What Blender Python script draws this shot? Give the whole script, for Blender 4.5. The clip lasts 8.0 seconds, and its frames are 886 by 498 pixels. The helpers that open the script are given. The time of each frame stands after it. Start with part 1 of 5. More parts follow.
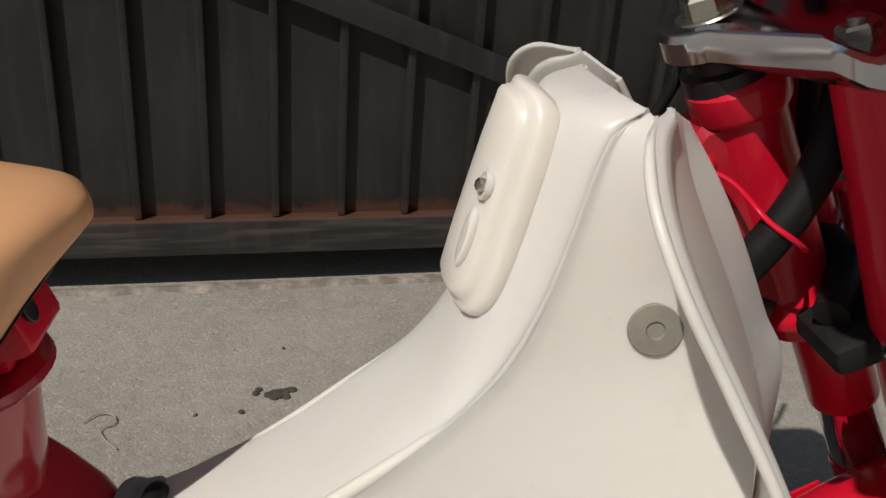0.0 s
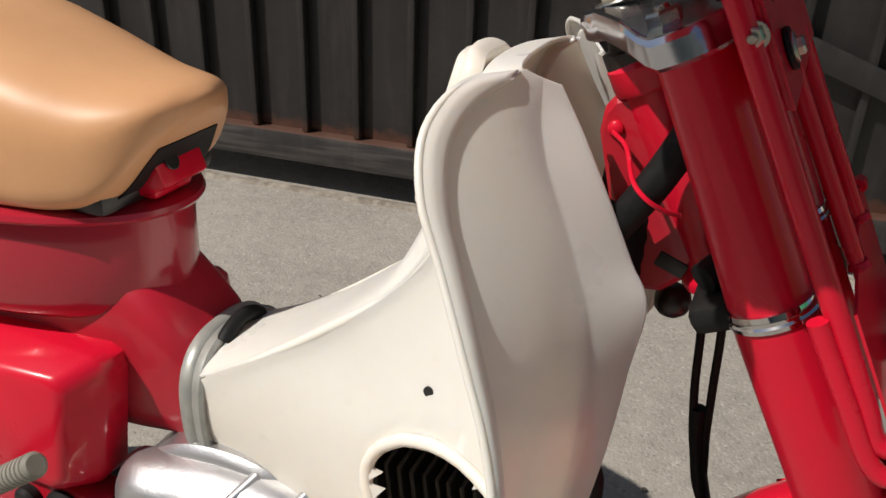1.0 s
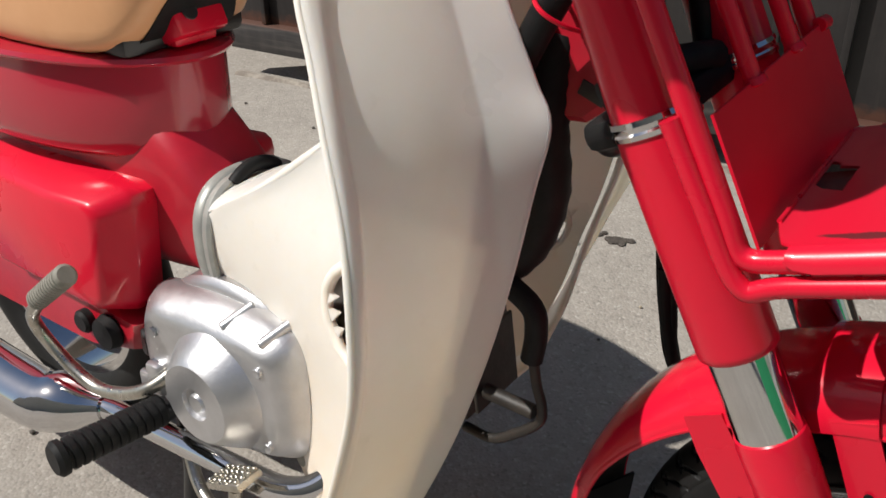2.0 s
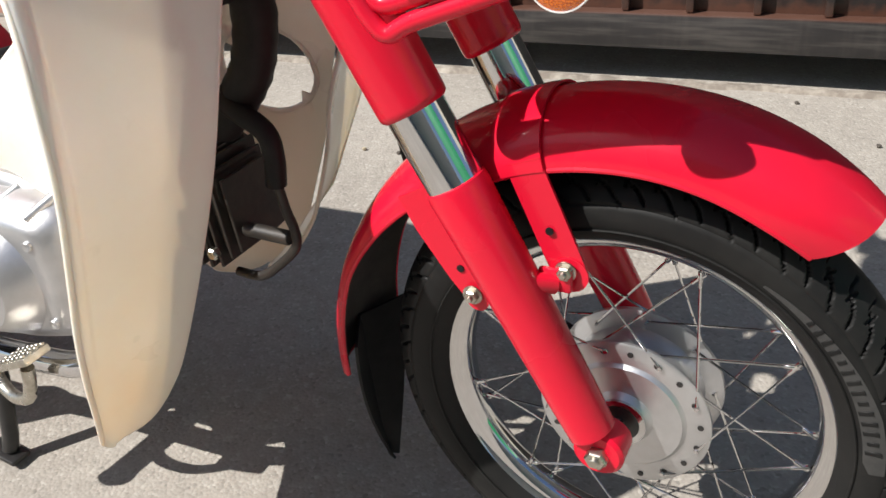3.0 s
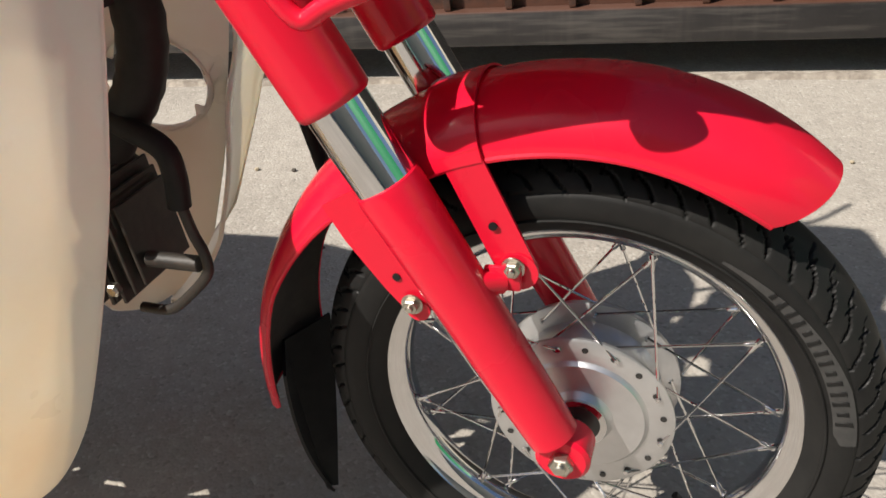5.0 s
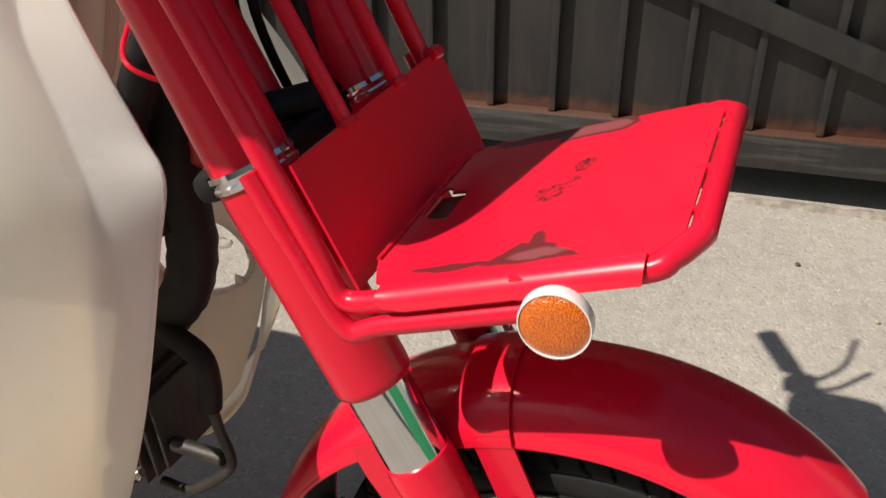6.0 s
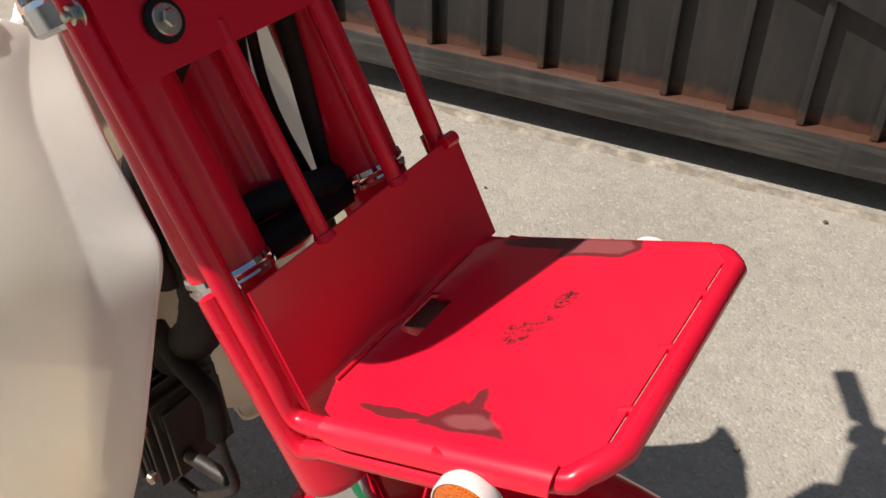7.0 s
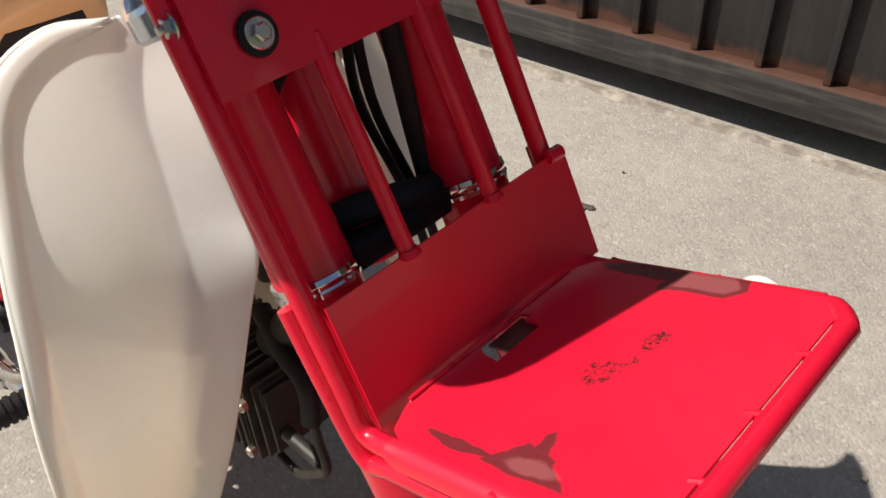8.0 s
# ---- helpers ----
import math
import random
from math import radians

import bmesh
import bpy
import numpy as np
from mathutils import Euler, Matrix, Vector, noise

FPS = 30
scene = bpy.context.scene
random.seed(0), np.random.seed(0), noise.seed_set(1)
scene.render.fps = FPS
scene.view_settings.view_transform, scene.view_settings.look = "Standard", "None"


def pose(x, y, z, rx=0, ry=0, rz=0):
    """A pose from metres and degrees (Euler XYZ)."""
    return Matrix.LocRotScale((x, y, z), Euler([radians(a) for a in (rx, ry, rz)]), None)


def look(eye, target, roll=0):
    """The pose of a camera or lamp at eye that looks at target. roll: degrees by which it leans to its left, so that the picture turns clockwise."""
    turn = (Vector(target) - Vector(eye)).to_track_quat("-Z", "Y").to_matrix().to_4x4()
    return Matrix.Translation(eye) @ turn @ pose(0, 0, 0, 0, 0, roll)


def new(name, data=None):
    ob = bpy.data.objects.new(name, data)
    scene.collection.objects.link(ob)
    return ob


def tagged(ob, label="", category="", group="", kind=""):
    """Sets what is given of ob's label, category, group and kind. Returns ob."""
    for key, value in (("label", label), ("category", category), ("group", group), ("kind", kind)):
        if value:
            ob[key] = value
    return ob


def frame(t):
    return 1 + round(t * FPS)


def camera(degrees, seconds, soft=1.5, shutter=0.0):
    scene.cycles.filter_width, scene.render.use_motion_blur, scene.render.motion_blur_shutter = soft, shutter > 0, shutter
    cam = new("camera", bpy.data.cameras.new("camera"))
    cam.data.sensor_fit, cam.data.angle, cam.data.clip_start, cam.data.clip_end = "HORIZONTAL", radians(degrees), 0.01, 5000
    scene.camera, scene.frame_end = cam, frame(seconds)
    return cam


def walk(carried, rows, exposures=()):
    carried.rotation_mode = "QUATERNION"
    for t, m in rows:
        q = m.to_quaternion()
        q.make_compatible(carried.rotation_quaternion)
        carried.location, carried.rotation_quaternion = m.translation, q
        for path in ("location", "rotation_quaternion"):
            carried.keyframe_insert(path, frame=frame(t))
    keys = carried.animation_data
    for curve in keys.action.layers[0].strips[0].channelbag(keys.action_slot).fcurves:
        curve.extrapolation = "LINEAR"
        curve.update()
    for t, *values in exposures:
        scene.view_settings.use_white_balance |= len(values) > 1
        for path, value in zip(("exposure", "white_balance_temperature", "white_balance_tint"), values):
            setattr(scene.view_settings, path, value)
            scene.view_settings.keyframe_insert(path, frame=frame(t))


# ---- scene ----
cam = camera(53.48, 8.0, shutter=0.12)
PATH = [
    (0, (-0.0931, 0.6151, 0.9711), (0.3590, 2.3783, 0.1423), 4.26),
    (0.3, (-0.0069, 0.5658, 0.9735), (0.1747, 2.3737, 0.1379), 5.84),
    (0.5, (0.0820, 0.5217, 0.9829), (0.0361, 2.3129, 0.0945), 4.17),
    (0.8, (0.2086, 0.4609, 1.0119), (-0.1401, 2.2033, 0.0940), 3.02),
    (1, (0.2606, 0.4626, 1.0211), (-0.2498, 2.1563, 0.0879), 2.05),
    (1.2, (0.3081, 0.4773, 1.0152), (-0.3391, 2.1283, 0.0904), 1.99),
    (2.3, (0.5605, 0.4658, 0.9099), (-0.3415, 1.9213, -0.1235), -2.11),
    (2.5, (0.6119, 0.4319, 0.8916), (-0.2399, 1.9122, -0.1492), -2.40),
    (2.7, (0.6588, 0.4330, 0.8692), (-0.1506, 1.9250, -0.1885), -4.18),
    (3, (0.6851, 0.4194, 0.8249), (-0.0038, 1.9790, -0.2206), -5.14),
    (3.5, (0.6880, 0.4393, 0.7670), (0.1028, 2.0599, -0.2485), -7.81),
    (4, (0.6804, 0.4225, 0.7186), (0.1472, 2.0518, -0.3114), -10.04),
    (4.2, (0.6701, 0.4178, 0.7223), (0.1785, 2.0252, -0.3615), -10.30),
    (5.3, (0.6178, 0.4734, 0.8359), (0.1553, 2.1374, -0.1727), -4.68),
    (5.5, (0.6098, 0.4869, 0.8750), (0.1425, 2.1537, -0.1267), -3.48),
    (6, (0.6008, 0.5443, 0.9672), (0.1130, 2.1930, -0.0544), -0.61),
    (6.5, (0.6234, 0.5972, 1.0436), (0.0567, 2.1789, -0.0413), 0.55),
    (7, (0.6724, 0.6648, 1.0889), (-0.0532, 2.0937, -0.1077), 0.54),
    (7.5, (0.6947, 0.7082, 1.0849), (-0.1575, 1.9784, -0.2037), -0.18),
    (8, (0.6847, 0.7218, 1.1107), (-0.2913, 1.9235, -0.1554), -2.36),
]
EXPOSURES = [(0.0, -0.55, 6500, 10), (0.5, -0.35, 6500, 10), (1.0, -0.14, 6500, 10), (1.6, 0.06, 6400, 10), (2.5, 0.22, 6250, 10), (3.0, 0.6, 6250, 10), (3.5, 0.85, 6400, 10), (4.2, 0.85, 6500, 10), (5.3, 0.52, 6650, 10), (6.0, 0.43, 6700, 10), (7.0, 0.45, 6700, 10), (8.0, 0.47, 6600, 10)]
walk(cam, [(t, look(eye, target, roll)) for t, eye, target, roll in PATH], EXPOSURES)

# ---- world, sun, exposure ----
SUN = Vector((0.635, 0.542, -1.0))
world = bpy.data.worlds.new("world")
scene.world = world
world.use_nodes = True
wt = world.node_tree
sky = wt.nodes.new("ShaderNodeTexSky")
sky.sky_type = "NISHITA"
sky.sun_disc = False
sky.sun_elevation = math.atan2(1.0, math.hypot(SUN.x, SUN.y))
sky.sun_rotation = math.atan2(-SUN.x, -SUN.y)
wt.links.new(sky.outputs[0], wt.nodes["Background"].inputs[0])
wt.nodes["Background"].inputs[1].default_value = 0.066
sun_data = bpy.data.lights.new("sun", "SUN")
sun_data.energy, sun_data.angle, sun_data.color = 4.8, radians(0.55), (1.0, 0.94, 0.86)
sun = new("sun", sun_data)
sun.rotation_mode = "QUATERNION"
sun.rotation_quaternion = SUN.to_track_quat("-Z", "Y")
scene.view_settings.exposure = 0.0


# ---- materials ----
def material(name, base, rough=0.5, metal=0.0, coat=0.0, tint=None, scale=8.0, amount=0.5, bump=0.0, bump_scale=200.0, rough_var=0.0, fine=60.0):
    """A principled material whose colour wanders from base to tint at two scales, with fine relief."""
    m = bpy.data.materials.new(name)
    m.use_nodes = True
    nt = m.node_tree
    b = nt.nodes["Principled BSDF"]
    b.inputs["Base Color"].default_value = (*base, 1)
    b.inputs["Roughness"].default_value = rough
    b.inputs["Metallic"].default_value = metal
    b.inputs["Coat Weight"].default_value = coat
    b.inputs["Coat Roughness"].default_value = 0.06
    tc = nt.nodes.new("ShaderNodeTexCoord")
    if tint:
        n1 = noise_node(nt, tc, scale, 4)
        n2 = noise_node(nt, tc, fine, 3)
        mx = nt.nodes.new("ShaderNodeMath")
        mx.operation = "MULTIPLY_ADD"
        nt.links.new(n2, mx.inputs[0])
        mx.inputs[1].default_value = 0.35
        nt.links.new(n1, mx.inputs[2])
        rp = ramp_node(nt, mx.outputs[0], (0.45, base), (0.45 + 0.55 / max(amount, 0.05) * 0.5, tint))
        nt.links.new(rp, b.inputs["Base Color"])
        if rough_var:
            mr = nt.nodes.new("ShaderNodeMapRange")
            nt.links.new(n1, mr.inputs[0])
            mr.inputs[1].default_value, mr.inputs[2].default_value = 0.3, 0.7
            mr.inputs[3].default_value, mr.inputs[4].default_value = max(0.02, rough - rough_var), rough + rough_var
            nt.links.new(mr.outputs[0], b.inputs["Roughness"])
    if bump:
        n3 = noise_node(nt, tc, bump_scale, 4)
        bp = nt.nodes.new("ShaderNodeBump")
        bp.inputs["Strength"].default_value = bump
        bp.inputs["Distance"].default_value = 0.002
        nt.links.new(n3, bp.inputs["Height"])
        nt.links.new(bp.outputs[0], b.inputs["Normal"])
    return m


def noise_node(nt, tc, scale, detail, out="Fac", space="Object", rough=0.6):
    n = nt.nodes.new("ShaderNodeTexNoise")
    n.inputs["Scale"].default_value, n.inputs["Detail"].default_value, n.inputs["Roughness"].default_value = scale, detail, rough
    nt.links.new(tc.outputs[space], n.inputs["Vector"])
    return n.outputs[out]


def ramp_node(nt, src, *stops):
    r = nt.nodes.new("ShaderNodeValToRGB")
    el = r.color_ramp.elements
    while len(el) < len(stops):
        el.new(0.5)
    for e, (pos, col) in zip(el, stops):
        e.position = min(1.0, max(0.0, pos))
        e.color = (*col, 1) if len(col) == 3 else col
    nt.links.new(src, r.inputs[0])
    return r.outputs[0]


def mix_node(nt, fac, a, b):
    m = nt.nodes.new("ShaderNodeMix")
    m.data_type = "RGBA"
    if hasattr(fac, "links"):
        nt.links.new(fac, m.inputs[0])
    else:
        m.inputs[0].default_value = fac
    for sock, val in ((m.inputs[6], a), (m.inputs[7], b)):
        if hasattr(val, "links"):
            nt.links.new(val, sock)
        else:
            sock.default_value = (*val, 1)
    return m.outputs[2]


def math_node(nt, op, a, b=None, clamp=False):
    m = nt.nodes.new("ShaderNodeMath")
    m.operation, m.use_clamp = op, clamp
    for sock, val in zip(m.inputs, (a, b)):
        if val is None:
            continue
        if hasattr(val, "links"):
            nt.links.new(val, sock)
        else:
            sock.default_value = val
    return m.outputs[0]


RED = material("red_paint", (0.69, 0.006, 0.031), 0.27, coat=0.28, tint=(0.62, 0.009, 0.031), scale=5, amount=0.6, bump=0.03, bump_scale=90, rough_var=0.06)
FRAME_RED = material("frame_red", (0.50, 0.010, 0.026), 0.38, coat=0.3, tint=(0.36, 0.012, 0.026), scale=7, amount=0.6, bump=0.05, bump_scale=60, rough_var=0.08)
TANK_RED = material("tank_red", (0.45, 0.014, 0.034), 0.22, coat=0.6, tint=(0.40, 0.016, 0.036), scale=4, amount=0.5, bump=0.02, bump_scale=40)
CHROME = material("chrome", (0.68, 0.68, 0.69), 0.07, metal=1.0, tint=(0.58, 0.57, 0.56), scale=20, amount=0.4, rough_var=0.03)
ALLOY = material("cast_alloy", (0.62, 0.62, 0.63), 0.36, metal=0.85, tint=(0.48, 0.48, 0.48), scale=14, amount=0.5, bump=0.12, bump_scale=260, rough_var=0.08)
POLISHED = material("polished_alloy", (0.60, 0.62, 0.66), 0.20, metal=1.0, tint=(0.48, 0.50, 0.54), scale=22, amount=0.5, bump=0.05, bump_scale=120, rough_var=0.07)
STEEL = material("zinc_steel", (0.60, 0.58, 0.52), 0.32, metal=1.0, tint=(0.40, 0.37, 0.31), scale=90, amount=0.6, rough_var=0.1)
RUBBER = material("black_rubber", (0.008, 0.008, 0.0085), 0.58, tint=(0.018, 0.0175, 0.017), scale=30, amount=0.5, bump=0.1, bump_scale=150)
TYRE = material("tyre_rubber", (0.008, 0.008, 0.0083), 0.58, tint=(0.020, 0.0195, 0.018), scale=14, amount=0.5, bump=0.12, bump_scale=160, rough_var=0.1)
MARK = material("scuffed_rubber", (0.030, 0.0295, 0.029), 0.66, tint=(0.046, 0.045, 0.043), scale=110, amount=0.7)
BLACK = material("black_enamel", (0.014, 0.014, 0.015), 0.35, tint=(0.03, 0.028, 0.026), scale=40, amount=0.5)
GREASY = material("oily_black_iron", (0.012, 0.0105, 0.0095), 0.55, metal=0.0, tint=(0.034, 0.027, 0.021), scale=35, amount=0.6, bump=0.3, bump_scale=120)
GRIME = material("road_grime", (0.022, 0.019, 0.017), 0.8, tint=(0.05, 0.043, 0.036), scale=25, amount=0.6, bump=0.3, bump_scale=120)
RUST = material("rusty_steel", (0.075, 0.030, 0.024), 0.7, tint=(0.13, 0.052, 0.034), scale=60, amount=0.6, bump=0.15, bump_scale=200)
VINYL = material("tan_vinyl", (0.71, 0.385, 0.190), 0.42, tint=(0.65, 0.335, 0.160), scale=9, amount=0.5, bump=0.05, bump_scale=700, rough_var=0.05)
GREY_RUBBER = material("grey_rubber", (0.21, 0.20, 0.165), 0.7, tint=(0.29, 0.275, 0.23), scale=50, amount=0.5, bump=0.2, bump_scale=200)
WHITE_PLASTIC = material("white_plastic", (0.74, 0.74, 0.72), 0.35, tint=(0.66, 0.65, 0.62), scale=40, amount=0.4)
GREY_BAND = material("grey_band_paint", (0.30, 0.31, 0.29), 0.40, metal=0.3, tint=(0.42, 0.42, 0.38), scale=30, amount=0.5, rough_var=0.1)


def cream_plastic():
    """Old cream plastic: yellowed towards the foot and the inner edge, chalky, with faint dirt."""
    m = material("cream_plastic", (0.90, 0.862, 0.79), 0.33, tint=(0.86, 0.815, 0.73), scale=6, amount=0.5, bump=0.04, bump_scale=300, rough_var=0.07)
    nt = m.node_tree
    b = nt.nodes["Principled BSDF"]
    src = b.inputs["Base Color"].links[0].from_socket
    tc = nt.nodes.new("ShaderNodeTexCoord")
    sep = nt.nodes.new("ShaderNodeSeparateXYZ")
    nt.links.new(tc.outputs["Object"], sep.inputs[0])
    low = nt.nodes.new("ShaderNodeMapRange")
    nt.links.new(sep.outputs[2], low.inputs[0])
    low.inputs[1].default_value, low.inputs[2].default_value = 0.56, 0.24
    n = noise_node(nt, tc, 5, 4)
    f = math_node(nt, "MULTIPLY", low.outputs[0], n, True)
    col = mix_node(nt, math_node(nt, "MULTIPLY", f, 1.15, True), src, (0.80, 0.62, 0.46))
    dirt = ramp_node(nt, noise_node(nt, tc, 34, 6), (0.62, (0, 0, 0)), (0.8, (1, 1, 1)))
    col = mix_node(nt, math_node(nt, "MULTIPLY", dirt, 0.10), col, (0.30, 0.24, 0.16))
    nt.links.new(col, b.inputs["Base Color"])
    b.inputs["Subsurface Weight"].default_value = 0.85
    b.inputs["Subsurface Radius"].default_value = (1.0, 0.92, 0.82)
    b.inputs["Subsurface Scale"].default_value = 0.006
    thin = nt.nodes.new("ShaderNodeBsdfTranslucent")
    nt.links.new(col, thin.inputs[0])
    both = nt.nodes.new("ShaderNodeMixShader")
    both.inputs[0].default_value = 0.12
    nt.links.new(b.outputs[0], both.inputs[1])
    nt.links.new(thin.outputs[0], both.inputs[2])
    nt.links.new(both.outputs[0], nt.nodes["Material Output"].inputs[0])
    return m


CREAM = cream_plastic()


def worn_red():
    """Carrier paint: rubbed through to primer and bare dark metal in a few patches of the platform."""
    m = material("worn_red_paint", (0.70, 0.007, 0.033), 0.34, coat=0.16, tint=(0.66, 0.010, 0.033), scale=6, amount=0.5, bump=0.03, bump_scale=80, rough_var=0.06)
    nt = m.node_tree
    b = nt.nodes["Principled BSDF"]
    src = b.inputs["Base Color"].links[0].from_socket
    tc = nt.nodes.new("ShaderNodeTexCoord")
    warp = noise_node(nt, tc, 34, 9, "Color")
    add = nt.nodes.new("ShaderNodeVectorMath")
    add.operation = "MULTIPLY_ADD"
    nt.links.new(warp, add.inputs[0])
    add.inputs[1].default_value = (0.014, 0.012, 0.0)
    nt.links.new(tc.outputs["Object"], add.inputs[2])
    sep = nt.nodes.new("ShaderNodeSeparateXYZ")
    nt.links.new(add.outputs[0], sep.inputs[0])

    def patch(cx, cy, rx, ry, hard):
        dx = math_node(nt, "DIVIDE", math_node(nt, "SUBTRACT", sep.outputs[0], cx + 0.007), rx)
        dy = math_node(nt, "DIVIDE", math_node(nt, "SUBTRACT", sep.outputs[1], cy + 0.006), ry)
        d = math_node(nt, "ADD", math_node(nt, "MULTIPLY", dx, dx), math_node(nt, "MULTIPLY", dy, dy))
        return math_node(nt, "MULTIPLY", math_node(nt, "SUBTRACT", 1.0, d), hard, True)

    def area(*corners):
        """A worn area with straight sides, its corners counter-clockwise."""
        inside = None
        for (ax, ay), (bx, by) in zip(corners, corners[1:] + corners[:1]):
            run = math.hypot(bx - ax, by - ay)
            nx, ny = -(by - ay) / run, (bx - ax) / run
            d = math_node(nt, "ADD", math_node(nt, "MULTIPLY", sep.outputs[0], nx), math_node(nt, "MULTIPLY", sep.outputs[1], ny))
            d = math_node(nt, "MULTIPLY", math_node(nt, "SUBTRACT", d, nx * (ax + 0.007) + ny * (ay + 0.006)), 450.0)
            inside = d if inside is None else math_node(nt, "MINIMUM", inside, d)
        return math_node(nt, "MULTIPLY", inside, 1.0, True)

    rub = math_node(nt, "MAXIMUM", patch(-0.096, -0.1005, 0.032, 0.0045, 3), patch(-0.098, 0.111, 0.040, 0.0085, 3))
    for wear in (area((-0.078, -0.107), (-0.012, -0.107), (-0.034, -0.085), (-0.058, -0.078)), area((-0.060, -0.082), (-0.034, -0.088), (-0.044, -0.070), (-0.048, -0.048), (-0.052, -0.068)),
                 area((-0.080, 0.091), (-0.030, 0.095), (-0.021, 0.108), (-0.024, 0.121), (-0.080, 0.121))):
        rub = math_node(nt, "MAXIMUM", rub, wear)
    col = mix_node(nt, math_node(nt, "MULTIPLY", rub, 0.88), src, (0.075, 0.020, 0.022))
    core = math_node(nt, "MAXIMUM", patch(-0.042, -0.096, 0.020, 0.0075, 2), area((-0.072, 0.097), (-0.032, 0.100), (-0.026, 0.110), (-0.034, 0.121), (-0.072, 0.121)))
    col = mix_node(nt, math_node(nt, "MULTIPLY", core, 0.75), col, (0.27, 0.075, 0.078))
    fleck = ramp_node(nt, noise_node(nt, tc, 260, 7, rough=0.85), (0.49, (0, 0, 0)), (0.53, (1, 1, 1)))
    spot = math_node(nt, "MAXIMUM", patch(-0.060, -0.006, 0.013, 0.017, 1.6), patch(-0.045, 0.035, 0.008, 0.015, 2))
    spot = math_node(nt, "MAXIMUM", spot, patch(-0.047, 0.007, 0.007, 0.011, 1.2))
    col = mix_node(nt, math_node(nt, "MULTIPLY", fleck, spot), col, (0.020, 0.012, 0.012))
    stray = ramp_node(nt, noise_node(nt, tc, 260, 2), (0.79, (0, 0, 0)), (0.80, (1, 1, 1)))
    col = mix_node(nt, math_node(nt, "MULTIPLY", stray, 0.8), col, (0.06, 0.015, 0.015))
    nt.links.new(col, b.inputs["Base Color"])
    return m


WORN = worn_red()


def concrete():
    """Weathered drive: pale cement with exposed grit, darker grains, stains and fine cracks."""
    m = bpy.data.materials.new("weathered_concrete")
    m.use_nodes = True
    nt = m.node_tree
    b = nt.nodes["Principled BSDF"]
    b.inputs["Roughness"].default_value = 0.9
    tc = nt.nodes.new("ShaderNodeTexCoord")
    big = noise_node(nt, tc, 1.7, 5)
    mid = noise_node(nt, tc, 26, 5)
    base = ramp_node(nt, math_node(nt, "ADD", math_node(nt, "MULTIPLY", big, 0.6), math_node(nt, "MULTIPLY", mid, 0.4)),
                     (0.36, (0.245, 0.221, 0.191)), (0.64, (0.372, 0.341, 0.297)))
    vo = nt.nodes.new("ShaderNodeTexVoronoi")
    vo.inputs["Scale"].default_value = 190
    nt.links.new(tc.outputs["Object"], vo.inputs["Vector"])
    hue = nt.nodes.new("ShaderNodeSeparateColor")
    nt.links.new(vo.outputs["Color"], hue.inputs[0])
    grit = ramp_node(nt, hue.outputs[0], (0.0, (0.135, 0.124, 0.112)), (0.20, (0.275, 0.250, 0.220)), (0.78, (0.355, 0.328, 0.292)), (1.0, (0.52, 0.49, 0.44)))
    show = ramp_node(nt, noise_node(nt, tc, 70, 4), (0.38, (0, 0, 0)), (0.62, (1, 1, 1)))
    col = mix_node(nt, math_node(nt, "MULTIPLY", show, 0.5), base, grit)
    stain = ramp_node(nt, noise_node(nt, tc, 4.2, 7, rough=0.7), (0.60, (0, 0, 0)), (0.78, (1, 1, 1)))
    col = mix_node(nt, math_node(nt, "MULTIPLY", stain, 0.35), col, (0.16, 0.135, 0.11))
    speck = ramp_node(nt, noise_node(nt, tc, 33, 2), (0.79, (0, 0, 0)), (0.81, (1, 1, 1)))
    col = mix_node(nt, math_node(nt, "MULTIPLY", speck, 0.7), col, (0.06, 0.05, 0.045))
    nt.links.new(col, b.inputs["Base Color"])
    h = math_node(nt, "ADD", math_node(nt, "MULTIPLY", vo.outputs["Distance"], -0.8), math_node(nt, "MULTIPLY", mid, 1.2))
    bp = nt.nodes.new("ShaderNodeBump")
    bp.inputs["Strength"].default_value, bp.inputs["Distance"].default_value = 0.32, 0.004
    nt.links.new(h, bp.inputs["Height"])
    nt.links.new(bp.outputs[0], b.inputs["Normal"])
    return m


CONCRETE = concrete()


